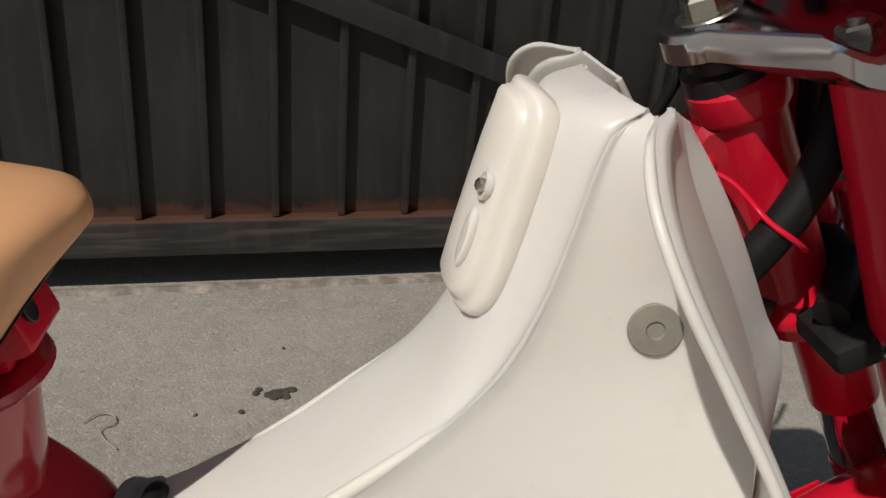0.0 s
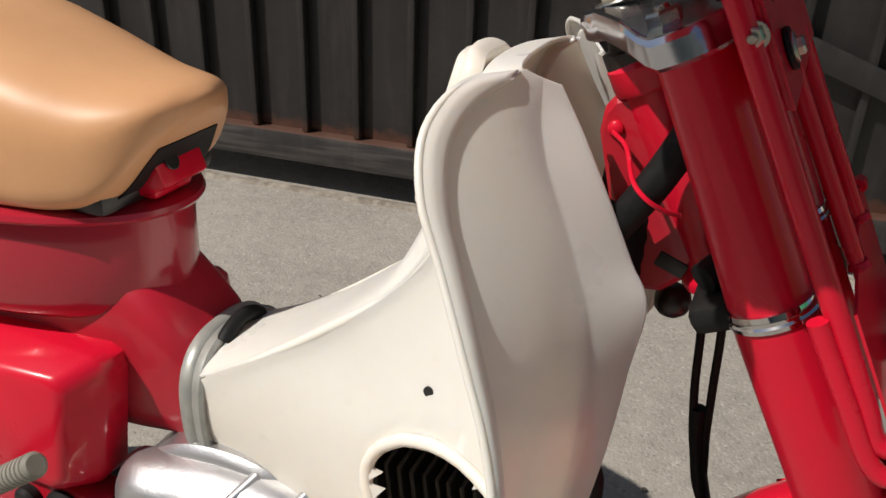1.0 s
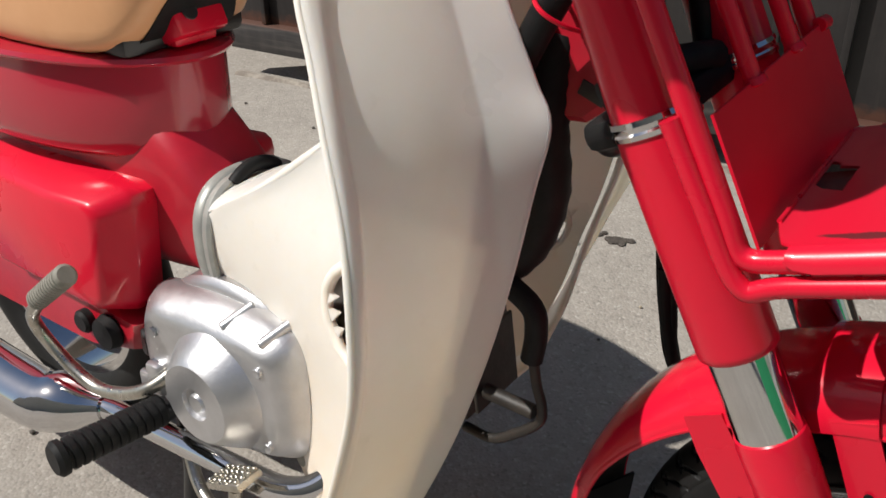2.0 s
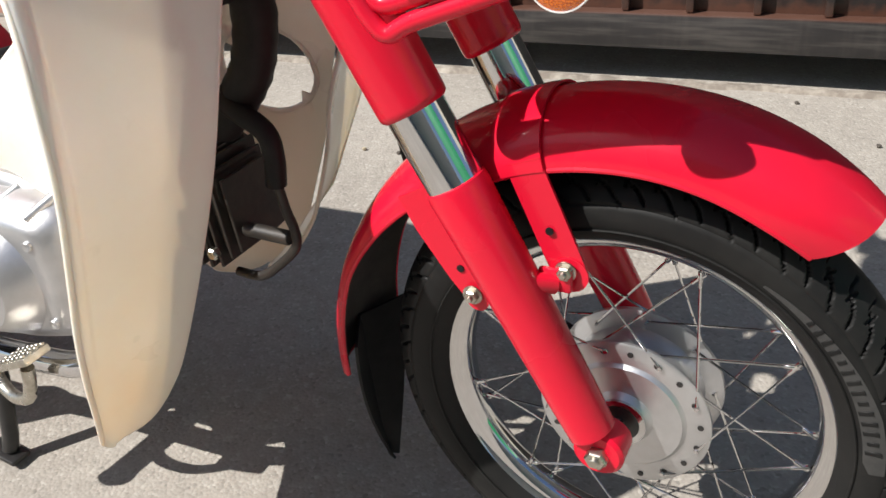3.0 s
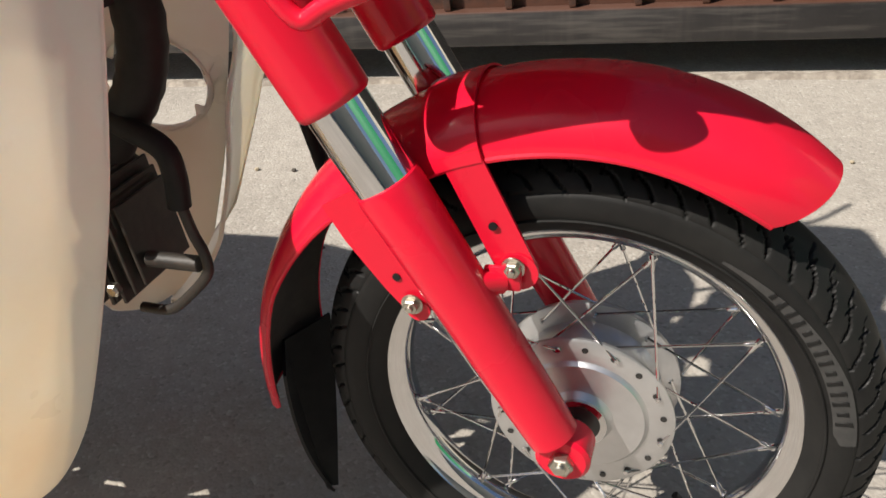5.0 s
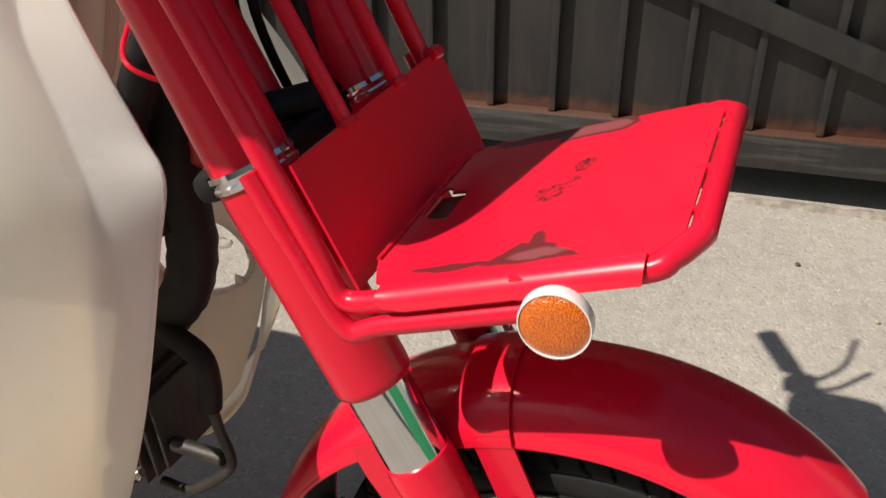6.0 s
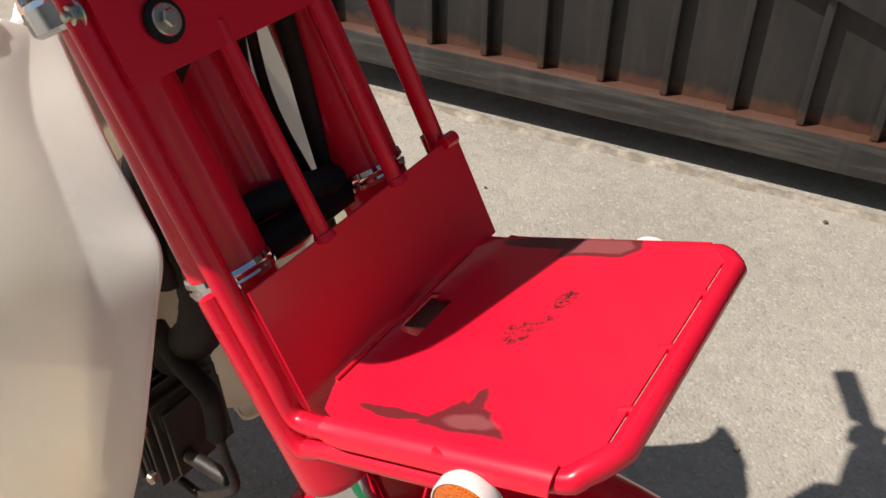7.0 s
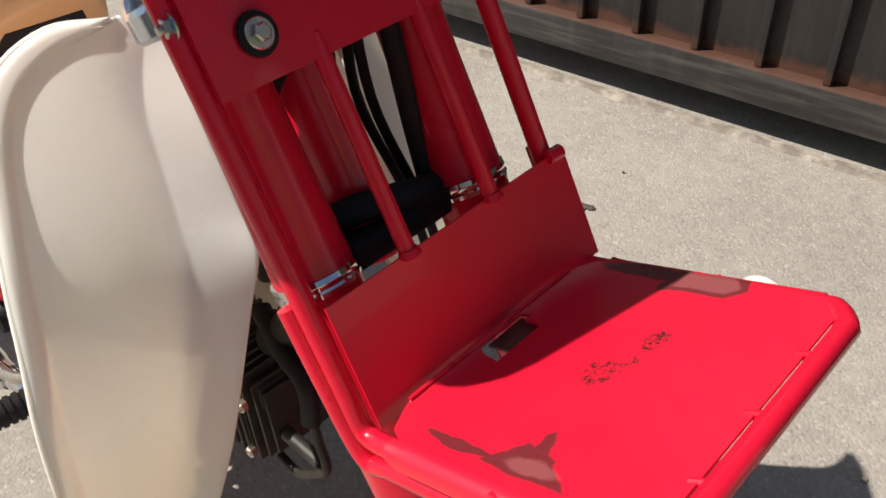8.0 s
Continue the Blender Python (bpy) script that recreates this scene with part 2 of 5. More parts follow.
def gate_steel():
    """Dark brown painted steel, chalked, with rust bleeding along the bottom edge of the panels."""
    m = material("dark_gate_paint", (0.0130, 0.0118, 0.0120), 0.55, tint=(0.030, 0.0265, 0.0255), scale=3.5, amount=0.6, bump=0.12, bump_scale=60, rough_var=0.1, fine=45)
    nt = m.node_tree
    b = nt.nodes["Principled BSDF"]
    src = b.inputs["Base Color"].links[0].from_socket
    tc = nt.nodes.new("ShaderNodeTexCoord")
    sep = nt.nodes.new("ShaderNodeSeparateXYZ")
    nt.links.new(tc.outputs["Object"], sep.inputs[0])
    wide = nt.nodes.new("ShaderNodeVectorMath")
    wide.operation = "MULTIPLY"
    nt.links.new(tc.outputs["Object"], wide.inputs[0])
    wide.inputs[1].default_value = (26.0, 26.0, 3.0)
    run = nt.nodes.new("ShaderNodeTexNoise")
    run.inputs["Scale"].default_value, run.inputs["Detail"].default_value, run.inputs["Roughness"].default_value = 1.0, 6, 0.65
    nt.links.new(wide.outputs[0], run.inputs["Vector"])
    dust = ramp_node(nt, run.outputs["Fac"], (0.50, (0, 0, 0)), (0.74, (1, 1, 1)))
    src = mix_node(nt, math_node(nt, "MULTIPLY", dust, 0.32), src, (0.070, 0.060, 0.053))
    flat = nt.nodes.new("ShaderNodeVectorMath")
    flat.operation = "MULTIPLY"
    nt.links.new(tc.outputs["Object"], flat.inputs[0])
    flat.inputs[1].default_value = (5.0, 5.0, 70.0)
    scrape = nt.nodes.new("ShaderNodeTexNoise")
    scrape.inputs["Scale"].default_value, scrape.inputs["Detail"].default_value = 1.0, 6
    nt.links.new(flat.outputs[0], scrape.inputs["Vector"])
    below = ramp_node(nt, sep.outputs[2], (0.172, (1, 1, 1)), (0.176, (0, 0, 0)))
    worn = ramp_node(nt, scrape.outputs["Fac"], (0.47, (0, 0, 0)), (0.66, (1, 1, 1)))
    src = mix_node(nt, math_node(nt, "MULTIPLY", math_node(nt, "MULTIPLY", worn, below), 0.42), src, (0.105, 0.094, 0.083))
    n = noise_node(nt, tc, 28, 6)
    edge = math_node(nt, "ADD", sep.outputs[2], math_node(nt, "MULTIPLY", n, -0.07))
    rust = ramp_node(nt, edge, (0.146, (1, 1, 1)), (0.172, (0, 0, 0)))
    above = ramp_node(nt, sep.outputs[2], (0.170, (0, 0, 0)), (0.174, (1, 1, 1)))
    f = math_node(nt, "MULTIPLY", math_node(nt, "MULTIPLY", rust, above), 0.58)
    col = mix_node(nt, f, src, (0.16, 0.062, 0.034))
    nt.links.new(col, b.inputs["Base Color"])
    return m


GATE = gate_steel()
BRICK = material("red_brick", (0.36, 0.17, 0.12), 0.85, tint=(0.46, 0.27, 0.20), scale=20, amount=0.6, bump=0.4, bump_scale=150)
MORTAR = material("mortar", (0.44, 0.40, 0.35), 0.9, tint=(0.34, 0.31, 0.27), scale=30, amount=0.5, bump=0.3, bump_scale=200)
PLASTER = material("pale_plaster", (0.62, 0.57, 0.48), 0.85, tint=(0.54, 0.49, 0.41), scale=2, amount=0.5, bump=0.2, bump_scale=80)
GREEN = material("green_fence_paint", (0.02, 0.30, 0.12), 0.5, tint=(0.025, 0.24, 0.10), scale=3, amount=0.5)


def amber():
    m = material("amber_reflector", (0.90, 0.26, 0.010), 0.16, coat=0.8)
    nt = m.node_tree
    b = nt.nodes["Principled BSDF"]
    tc = nt.nodes.new("ShaderNodeTexCoord")
    vo = nt.nodes.new("ShaderNodeTexVoronoi")
    vo.inputs["Scale"].default_value = 950
    nt.links.new(tc.outputs["Object"], vo.inputs["Vector"])
    col = ramp_node(nt, vo.outputs["Distance"], (0.15, (0.78, 0.185, 0.006)), (0.75, (0.46, 0.075, 0.003)))
    nt.links.new(col, b.inputs["Base Color"])
    bp = nt.nodes.new("ShaderNodeBump")
    bp.inputs["Strength"].default_value, bp.inputs["Distance"].default_value = 0.5, 0.0015
    nt.links.new(vo.outputs["Distance"], bp.inputs["Height"])
    nt.links.new(bp.outputs[0], b.inputs["Normal"])
    return m


AMBER = amber()


RED.node_tree.nodes["Principled BSDF"].inputs["Specular IOR Level"].default_value = 0.26
TYRE.node_tree.nodes["Principled BSDF"].inputs["Specular IOR Level"].default_value = 0.2
RUBBER.node_tree.nodes["Principled BSDF"].inputs["Specular IOR Level"].default_value = 0.2


# ---- shapes: each returns (vertices, faces) ----
def vec(p):
    return np.array(p, float)


def join(*shapes):
    vs, fs, k = [], [], 0
    for v, f in shapes:
        vs.extend(v)
        fs.extend([tuple(i + k for i in q) for q in f])
        k += len(v)
    return vs, fs


def moved(shape, m):
    return [tuple(m @ Vector(p)) for p in shape[0]], shape[1]


def mirrored(shape):
    return [(p[0], -p[1], p[2]) for p in shape[0]], [tuple(reversed(q)) for q in shape[1]]


def smooth_path(points, steps=6):
    """A Catmull-Rom curve through the points."""
    p = [vec(q) for q in points]
    p = [2 * p[0] - p[1], *p, 2 * p[-1] - p[-2]]
    out = []
    for i in range(1, len(p) - 2):
        for s in range(steps):
            t = s / steps
            a, b, c, d = p[i - 1:i + 3]
            out.append(0.5 * (2 * b + (c - a) * t + (2 * a - 5 * b + 4 * c - d) * t ** 2 + (3 * b - a - 3 * c + d) * t ** 3))
    out.append(p[-2])
    return out


def tube(path, r, n=14, closed=False, flat=1.0):
    """A round tube along the path; r is one radius or one for each point."""
    p = [vec(q) for q in path]
    k = len(p)
    rs = list(r) if hasattr(r, "__len__") else [r] * k
    vs, fs = [], []
    prev = None
    for i in range(k):
        t = p[(i + 1) % k] - p[i - 1] if closed else p[min(i + 1, k - 1)] - p[max(i - 1, 0)]
        t = t / (np.linalg.norm(t) + 1e-12)
        if prev is None:
            up = vec((0, 0, 1)) if abs(t[2]) < 0.9 else vec((1, 0, 0))
            u = np.cross(t, up)
        else:
            u = prev - t * (prev @ t)
        u = u / np.linalg.norm(u)
        prev = u
        w = np.cross(t, u)
        for j in range(n):
            a = 2 * math.pi * j / n
            vs.append(tuple(p[i] + rs[i] * (math.cos(a) * u + flat * math.sin(a) * w)))
    for i in range(k if closed else k - 1):
        a, b = i * n, (i + 1) % k * n
        fs += [(a + j, a + (j + 1) % n, b + (j + 1) % n, b + j) for j in range(n)]
    if not closed:
        fs += [tuple(reversed(range(n))), tuple(range((k - 1) * n, k * n))]
    return vs, fs


def rod(a, b, r, n=14, bevel=0.15):
    """A straight rod with slightly rounded ends."""
    a, b = vec(a), vec(b)
    e = (b - a) / np.linalg.norm(b - a) * r * bevel
    return tube([a, a + e, b - e, b], [r * (1 - bevel), r, r, r * (1 - bevel)], n)


def lathe(profile, origin, axis, n=32, closed=True):
    """A body of revolution: profile of (radius, way along the axis)."""
    q = Vector(axis).to_track_quat("Z", "Y").to_matrix()
    vs, fs = [], []
    for r, a in profile:
        for j in range(n):
            t = 2 * math.pi * j / n
            vs.append(tuple(Vector(origin) + q @ Vector((r * math.cos(t), r * math.sin(t), a))))
    for i in range(len(profile) - 1):
        fs += [(i * n + j, i * n + (j + 1) % n, (i + 1) * n + (j + 1) % n, (i + 1) * n + j) for j in range(n)]
    if closed:
        fs += [tuple(reversed(range(n))), tuple(range((len(profile) - 1) * n, len(profile) * n))]
    return vs, fs


def hexagon(centre, axis, size, height):
    """A hexagon bolt head with a washer under it."""
    c, ax = vec(centre), vec(axis) / np.linalg.norm(axis)
    w = lathe([(size * 0.75, 0), (size * 0.78, 0.0008), (size * 0.75, 0.0018)], c, ax, 20)
    h = lathe([(size * 0.56, 0.0018), (size * 0.56, height * 0.85), (size * 0.48, height)], c, ax, 6)
    d = lathe([(size * 0.26, height), (size * 0.26, height + 0.002), (size * 0.2, height + 0.003)], c, ax, 12)
    return join(w, h, d)


def box(size, bevel=0.003, at=None, segments=2):
    """A box with rounded edges, of that size, round the origin or posed by the matrix at."""
    bm = bmesh.new()
    bmesh.ops.create_cube(bm, size=1.0)
    bmesh.ops.scale(bm, vec=size, verts=bm.verts)
    if bevel:
        bmesh.ops.bevel(bm, geom=bm.edges[:], offset=bevel, segments=segments, affect="EDGES", profile=0.5)
    vs = [tuple((at @ v.co) if at else v.co) for v in bm.verts]
    bm.verts.index_update()
    fs = [tuple(v.index for v in f.verts) for f in bm.faces]
    bm.free()
    return vs, fs


def sheet(grid, thick, skip=None):
    """A curved sheet with thickness, from a grid of points [i][j]; skip tells which places stay open."""
    g = np.array(grid, float)
    a, b = g.shape[:2]
    du, dv = np.gradient(g, axis=0), np.gradient(g, axis=1)
    n = np.cross(du, dv)
    n /= np.linalg.norm(n, axis=2, keepdims=True) + 1e-12
    lo = g - n * thick
    vs = [tuple(p) for p in g.reshape(-1, 3)] + [tuple(p) for p in lo.reshape(-1, 3)]
    fs, k = [], a * b
    for i in range(a - 1):
        for j in range(b - 1):
            if skip and skip(g[i, j] * 0.5 + g[i + 1, j + 1] * 0.5):
                continue
            q = (i * b + j, (i + 1) * b + j, (i + 1) * b + j + 1, i * b + j + 1)
            fs.append(q)
            fs.append(tuple(k + x for x in reversed(q)))
    ring = [i * b for i in range(a)] + [(a - 1) * b + j for j in range(1, b)] + [i * b + b - 1 for i in range(a - 2, -1, -1)] + [j for j in range(b - 2, 0, -1)]
    for x, y in zip(ring, ring[1:] + ring[:1]):
        fs.append((y, x, k + x, k + y))
    return vs, fs


def loft(rings, caps=True):
    """A closed body through rings of equal count."""
    n = len(rings[0])
    vs = [tuple(p) for r in rings for p in r]
    fs = []
    for i in range(len(rings) - 1):
        fs += [(i * n + j, i * n + (j + 1) % n, (i + 1) * n + (j + 1) % n, (i + 1) * n + j) for j in range(n)]
    if caps:
        fs += [tuple(reversed(range(n))), tuple(range((len(rings) - 1) * n, len(rings) * n))]
    return vs, fs


def slab(outline, y0, y1, bevel=0.004):
    """A plate with the outline of (x, z) points, from y0 to y1, edges softened."""
    pts = [vec(p) for p in outline]
    c = sum(pts) / len(pts)
    s = 1 if y1 > y0 else -1

    def ring(y, inset):
        return [(*(p + (c - p) / np.linalg.norm(c - p) * inset)[:1], y, (p + (c - p) / np.linalg.norm(c - p) * inset)[1]) for p in pts]

    return loft([ring(y0, bevel), ring(y0 + s * bevel, 0), ring(y1 - s * bevel, 0), ring(y1 - s * bevel * 0.3, bevel * 0.7), ring(y1, bevel * 1.6)])


def mesh_of(name, shape, mat, sharp=38.0):
    me = bpy.data.meshes.new(name)
    me.from_pydata([tuple(map(float, p)) for p in shape[0]], [], shape[1])
    bm = bmesh.new()
    bm.from_mesh(me)
    bmesh.ops.recalc_face_normals(bm, faces=bm.faces[:])
    bm.to_mesh(me)
    bm.free()
    me.polygons.foreach_set("use_smooth", [True] * len(me.polygons))
    me.set_sharp_from_angle(angle=radians(sharp))
    me.materials.append(mat)
    return me


def part(name, shape, mat, parent, label="", sharp=38.0, data=None):
    """One mesh object under a thing or a part."""
    ob = new(name, data or mesh_of(name, shape, mat, sharp))
    while parent.parent and parent.parent.parent:
        parent = parent.parent
    ob.parent = parent
    if label:
        tagged(ob, label)
    return ob


# ---- setting ----
def ground():
    """One sheet to the horizon, finely cut near the gate for unevenness."""
    n = 90
    xs = np.concatenate([[-400, -60, -12], np.linspace(-4, 5, n), [12, 60, 400]])
    ys = np.concatenate([[-400, -60, -12], np.linspace(-3, 2.6, n), [3.0, 12, 60, 400]])
    vs = []
    for x in xs:
        for y in ys:
            near = abs(x) < 6 and -4 < y < 2.7
            z = 0.004 * noise.noise(Vector((x * 1.3, y * 1.3, 0))) if near else 0.0
            vs.append((x, y, z - 0.002))
    k = len(ys)
    fs = [(i * k + j, (i + 1) * k + j, (i + 1) * k + j + 1, i * k + j + 1) for i in range(len(xs) - 1) for j in range(k - 1)]
    ob = new("ground", mesh_of("ground", (vs, fs), CONCRETE, 60))
    tagged(ob, "weathered pale concrete drive with exposed grit and stains", "ground", kind="structure")


ground()


GATE_Y, PITCH = 2.510, 0.1502
GATE_LEFT, GATE_RIGHT, GATE_TOP = -1.50, 3.3, 2.29


def gate():
    root = new("door_1")
    tagged(root, "dark brown steel gate with upright ribs, a diagonal brace and rust along its foot", "gate", kind="structure")
    width, mid = GATE_RIGHT - GATE_LEFT, (GATE_RIGHT + GATE_LEFT) / 2
    part("panel", box((width, 0.004, GATE_TOP - 0.10), 0.001, Matrix.Translation((mid, GATE_Y + 0.027, 0.10 + (GATE_TOP - 0.10) / 2))), GATE, root)
    part("bottom_rail", box((width, 0.045, 0.085), 0.004, Matrix.Translation((mid, GATE_Y + 0.010, 0.1315))), GATE, root)
    part("top_rail", box((width, 0.045, 0.06), 0.004, Matrix.Translation((mid, GATE_Y + 0.012, GATE_TOP - 0.02))), GATE, root)
    rib = mesh_of("rib", box((0.017, 0.026, GATE_TOP - 0.17 - 0.055), 0.002, Matrix.Translation((-0.0085, GATE_Y + 0.0115, 0.1765 + (GATE_TOP - 0.17 - 0.055) / 2))), GATE)
    for i in range(-9, 22):
        ob = part("rib", None, None, root, data=rib)
        ob.location = (i * PITCH, 0, 0)
    # the brace falls to the right across the ribs
    slope = math.atan2(-0.364, 1.0)
    x0, z0 = 0.148, 0.652
    length = 3.05
    centre = Matrix.Translation((x0 + 0.15, GATE_Y - 0.009, z0 - 0.364 * 0.15)) @ Matrix.Rotation(-slope, 4, "Y")
    part("brace", box((length, 0.014, 0.058), 0.003, centre), GATE, root)


gate()


def brick_wall(name, x0, x1, z1, y, label):
    """A wall of separate bricks on a mortar core."""
    core = new(name, mesh_of(name, box((x1 - x0, 0.21, z1), 0.004, Matrix.Translation(((x0 + x1) / 2, y + 0.118, z1 / 2))), MORTAR))
    tagged(core, label, "wall", kind="structure")
    brick = mesh_of("brick", box((0.215, 0.10, 0.065), 0.004, segments=1), BRICK)
    half = mesh_of("brick", box((0.1025, 0.10, 0.065), 0.004, segments=1), BRICK)
    rng = random.Random(3)
    for row in range(int(z1 / 0.075)):
        x = x0
        first = row % 2
        while x < x1 - 0.09:
            w = 0.1025 if first or x + 0.215 > x1 else 0.215
            ob = part("brick", None, None, core, data=half if w < 0.2 else brick)
            ob.location = (x + w / 2 + 0.005, y + 0.062 + rng.uniform(-0.002, 0.002), 0.0425 + row * 0.075)
            x += w + 0.010
            first = 0
    return core


brick_wall("wall_west", -2.70, -1.72, 2.1, 2.74, "red brick pillar beside the steel gate with pale mortar joints")


def plain_wall(name, size, centre, mat, label):
    ob = new(name, mesh_of(name, box(size, 0.01, Matrix.Translation(centre)), mat))
    tagged(ob, label, "wall", kind="structure")


plain_wall("wall_east", (2.4, 0.22, 2.1), (4.52, 2.56, 1.05), PLASTER, "plain pale plastered wall beside the gate")
# unseen wall and slab, added to keep the gap under the gate dark
plain_wall("wall_shade", (9.0, 0.2, 2.4), (0.6, 4.2, 1.2), CONCRETE, "plain unseen concrete wall added to darken the gap under the gate")
plain_wall("shade_slab", (9.0, 1.75, 0.12), (0.6, 3.42, 2.36), CONCRETE, "plain unseen slab added behind the gate to keep sky light out")
# never in view: added to give reflections and bounced light
plain_wall("wall_bounce", (16.0, 0.25, 6.0), (0.5, -6.5, 3.0), PLASTER, "plain pale unseen wall added for reflections and bounced light")
plain_wall("wall_green", (0.2, 3.4, 3.2), (6.2, -0.75, 1.6), GREEN, "green painted boarding across the drive")


# ---- motorcycle ----
bike = new("motorcycle")
bike.matrix_world = pose(0.578, 1.062, 0, 0, 0, -5.5) @ pose(0, 0.0163, 0)
BODY_TILT = pose(0, -0.0261, 0, -2.3, 0, 0)
tagged(bike, "red step-through motorcycle with cream leg shield and tan seat", "motorcycle")

AXLE = vec((0, 0, 0.245))


def fork_x(z):
    return -0.012 - 0.516 * (z - 0.262)


FORK_WAY = vec((-0.4586, 0, 0.8887))


def on_fork(z, y=0.0, ahead=0.0):
    """A point of the fork's axis at height z, moved ahead at right angles to it."""
    return vec((fork_x(z), y, z)) + ahead * vec((0.8887, 0, 0.4586))


def front_wheel():
    wheel = new("front_wheel")
    wheel.parent = bike
    tagged(wheel, "spoked front wheel with chrome rim and grooved black tyre")
    # tyre: carcass with slanted shoulder grooves cut into the tread
    prof = []
    for s in np.linspace(-1, 1, 79):
        a = s * math.radians(142)
        prof.append((a, 0.0365 * math.sin(a), 0.2145 + 0.0365 * math.cos(a)))
    n, pitch = 1440, 62
    vs = []
    for i in range(n):
        th = 2 * math.pi * i / n
        for a, y, r in prof:
            deg = abs(math.degrees(a))
            depth = 0.0
            if deg < 82:
                u = (i / n * pitch + (0.5 if a > 0 else 0) + 1.5 * (deg / 74) ** 2.0 + 0.10 * math.sin(deg * 0.16)) % 1.0
                long = i * pitch // n % 2
                if u < 0.16 and (8 if long else 30) < deg < (76 if long else 68):
                    depth = 0.0046 * math.sqrt(max(0.0, 1 - abs(u - 0.08) / 0.08)) * min(1.0, ((76 if long else 68) - deg) / 9)
                u2 = (i / n * pitch + (0.5 if a > 0 else 0) - 0.35 * (deg / 74)) % 1.0
                if 26 < deg < 44 and 0.50 < u2 < 0.60:
                    depth = max(depth, 0.0028)
                if deg > 72 and deg < 75:
                    depth = max(depth, 0.0012)
            k = 1 - depth / max(0.0365, 1e-6)
            rr, yy = 0.2145 + (r - 0.2145) * k, y * k
            vs.append((rr * math.cos(th), yy, 0.245 + rr * math.sin(th)))
    m = len(prof)
    fs = [(i * m + j, (i + 1) % n * m + j, (i + 1) % n * m + j + 1, i * m + j + 1) for i in range(n) for j in range(m - 1)]
    tyre = part("tyre", (vs, fs), TYRE, wheel, "black tyre with slanted tread grooves", sharp=50)
    # paler moulded panel on the sidewall; dark bars stand for its lettering
    panel = []
    for deg in np.linspace(3.0, 58.0, 56):
        a, grow = math.radians(deg), min(1.0, (58.0 - deg) / 40.0)
        lo, hi = (0.2060 if deg > 6 else 0.2115 - 0.0018 * (deg - 3)), 0.2085 + 0.0150 * grow
        panel.append([(r * math.cos(a), -0.0370 * math.cos(math.asin(min(1.0, abs(r - 0.2145) / 0.0370))) - 0.0001, 0.245 + r * math.sin(a)) for r in np.linspace(lo, hi, 6)])
    part("sidewall_panel", sheet([r[::-1] for r in panel], 0.0006), MARK, tyre, "paler moulded panel")
    for k in range(7):
        for d, h in ((-1.35, 0.0130), (1.35, 0.0130 if k % 2 else 0.009)):
            a = math.radians(10.5 + k * 5.6 + d)
            c = Matrix.Translation((0, 0, 0.245)) @ Matrix.Rotation(-a, 4, "Y") @ Matrix.Translation((0.2140 - 0.0006 * k, -0.0370, 0)) @ Matrix.Rotation(-math.radians(4), 4, "Z")
            part("sidewall_mark", box((h * (1 - 0.05 * k), 0.0012, 0.0040), 0.0004, c, 1), TYRE, tyre)
    for r0 in (0.2010,):
        ring = [(r0 * math.cos(t), -0.0350 if r0 < 0.21 else -0.0352, 0.245 + r0 * math.sin(t)) for t in np.linspace(0, 2 * math.pi, 97)[:-1]]
        part("bead_line", tube(ring, 0.0012, 6, True), TYRE, tyre)
    # rim
    half = [(0.1930, 0.0205), (0.1925, 0.0225), (0.1895, 0.0230), (0.1865, 0.0215), (0.1855, 0.0180), (0.1800, 0.0165), (0.1745, 0.0135), (0.1700, 0.0080), (0.1685, 0.0)]
    sect = [(r, -y) for r, y in half] + [(r, y) for r, y in reversed(half[:-1])]
    outer = [(0.190, 0.018), (0.178, 0.010), (0.1735, 0)]
    sect += [(r, y) for r, y in outer] + [(r, -y) for r, y in reversed(outer[:-1])]
    k = 144
    vs = []
    for i in range(k):
        t = 2 * math.pi * i / k
        vs += [(r * math.cos(t), y, 0.245 + r * math.sin(t)) for r, y in sect]
    q = len(sect)
    fs = [(i * q + j, (i + 1) % k * q + j, (i + 1) % k * q + (j + 1) % q, i * q + (j + 1) % q) for i in range(k) for j in range(q)]
    rim = part("rim", (vs, fs), CHROME, wheel, "bright chrome rim", sharp=60)
    # hub: drum with two drilled flanges
    right = [(0.0, -0.040), (0.024, -0.040), (0.026, -0.037), (0.030, -0.0335), (0.057, -0.0335), (0.0585, -0.0315), (0.0605, -0.030), (0.0800, -0.030), (0.0825, -0.0285),
             (0.0825, -0.0255), (0.0790, -0.0235), (0.066, -0.020), (0.062, -0.012), (0.062, 0.012), (0.066, 0.020), (0.079, 0.0235), (0.0825, 0.0255), (0.0825, 0.030), (0.060, 0.033), (0.0, 0.034)]
    hub = part("hub", lathe(right[1:-1], AXLE, (0, 1, 0), 72), ALLOY, wheel, "silver cast drum hub with drilled flanges", sharp=32)
    hole = mesh_of("spoke_hole", lathe([(0.0030, 0), (0.0030, 0.0006)], (0, 0, 0), (0, -1, 0), 10), BLACK)
    for i in range(18):
        a = 2 * math.pi * (i + 0.3) / 18
        ob = part("spoke_hole", None, None, hub, data=hole)
        ob.location = (0.0728 * math.cos(a), -0.0301, 0.245 + 0.0728 * math.sin(a))
    part("bearing_seal", lathe([(0.010, 0.038), (0.021, 0.038), (0.022, 0.041), (0.019, 0.043), (0.010, 0.043)], AXLE, (0, -1, 0), 32), BLACK, hub, "black bearing seal")
    part("hub_ring", lathe([(0.022, 0.0395), (0.0255, 0.0395), (0.0255, 0.0425), (0.022, 0.0425)], AXLE, (0, -1, 0), 40), CHROME, hub)
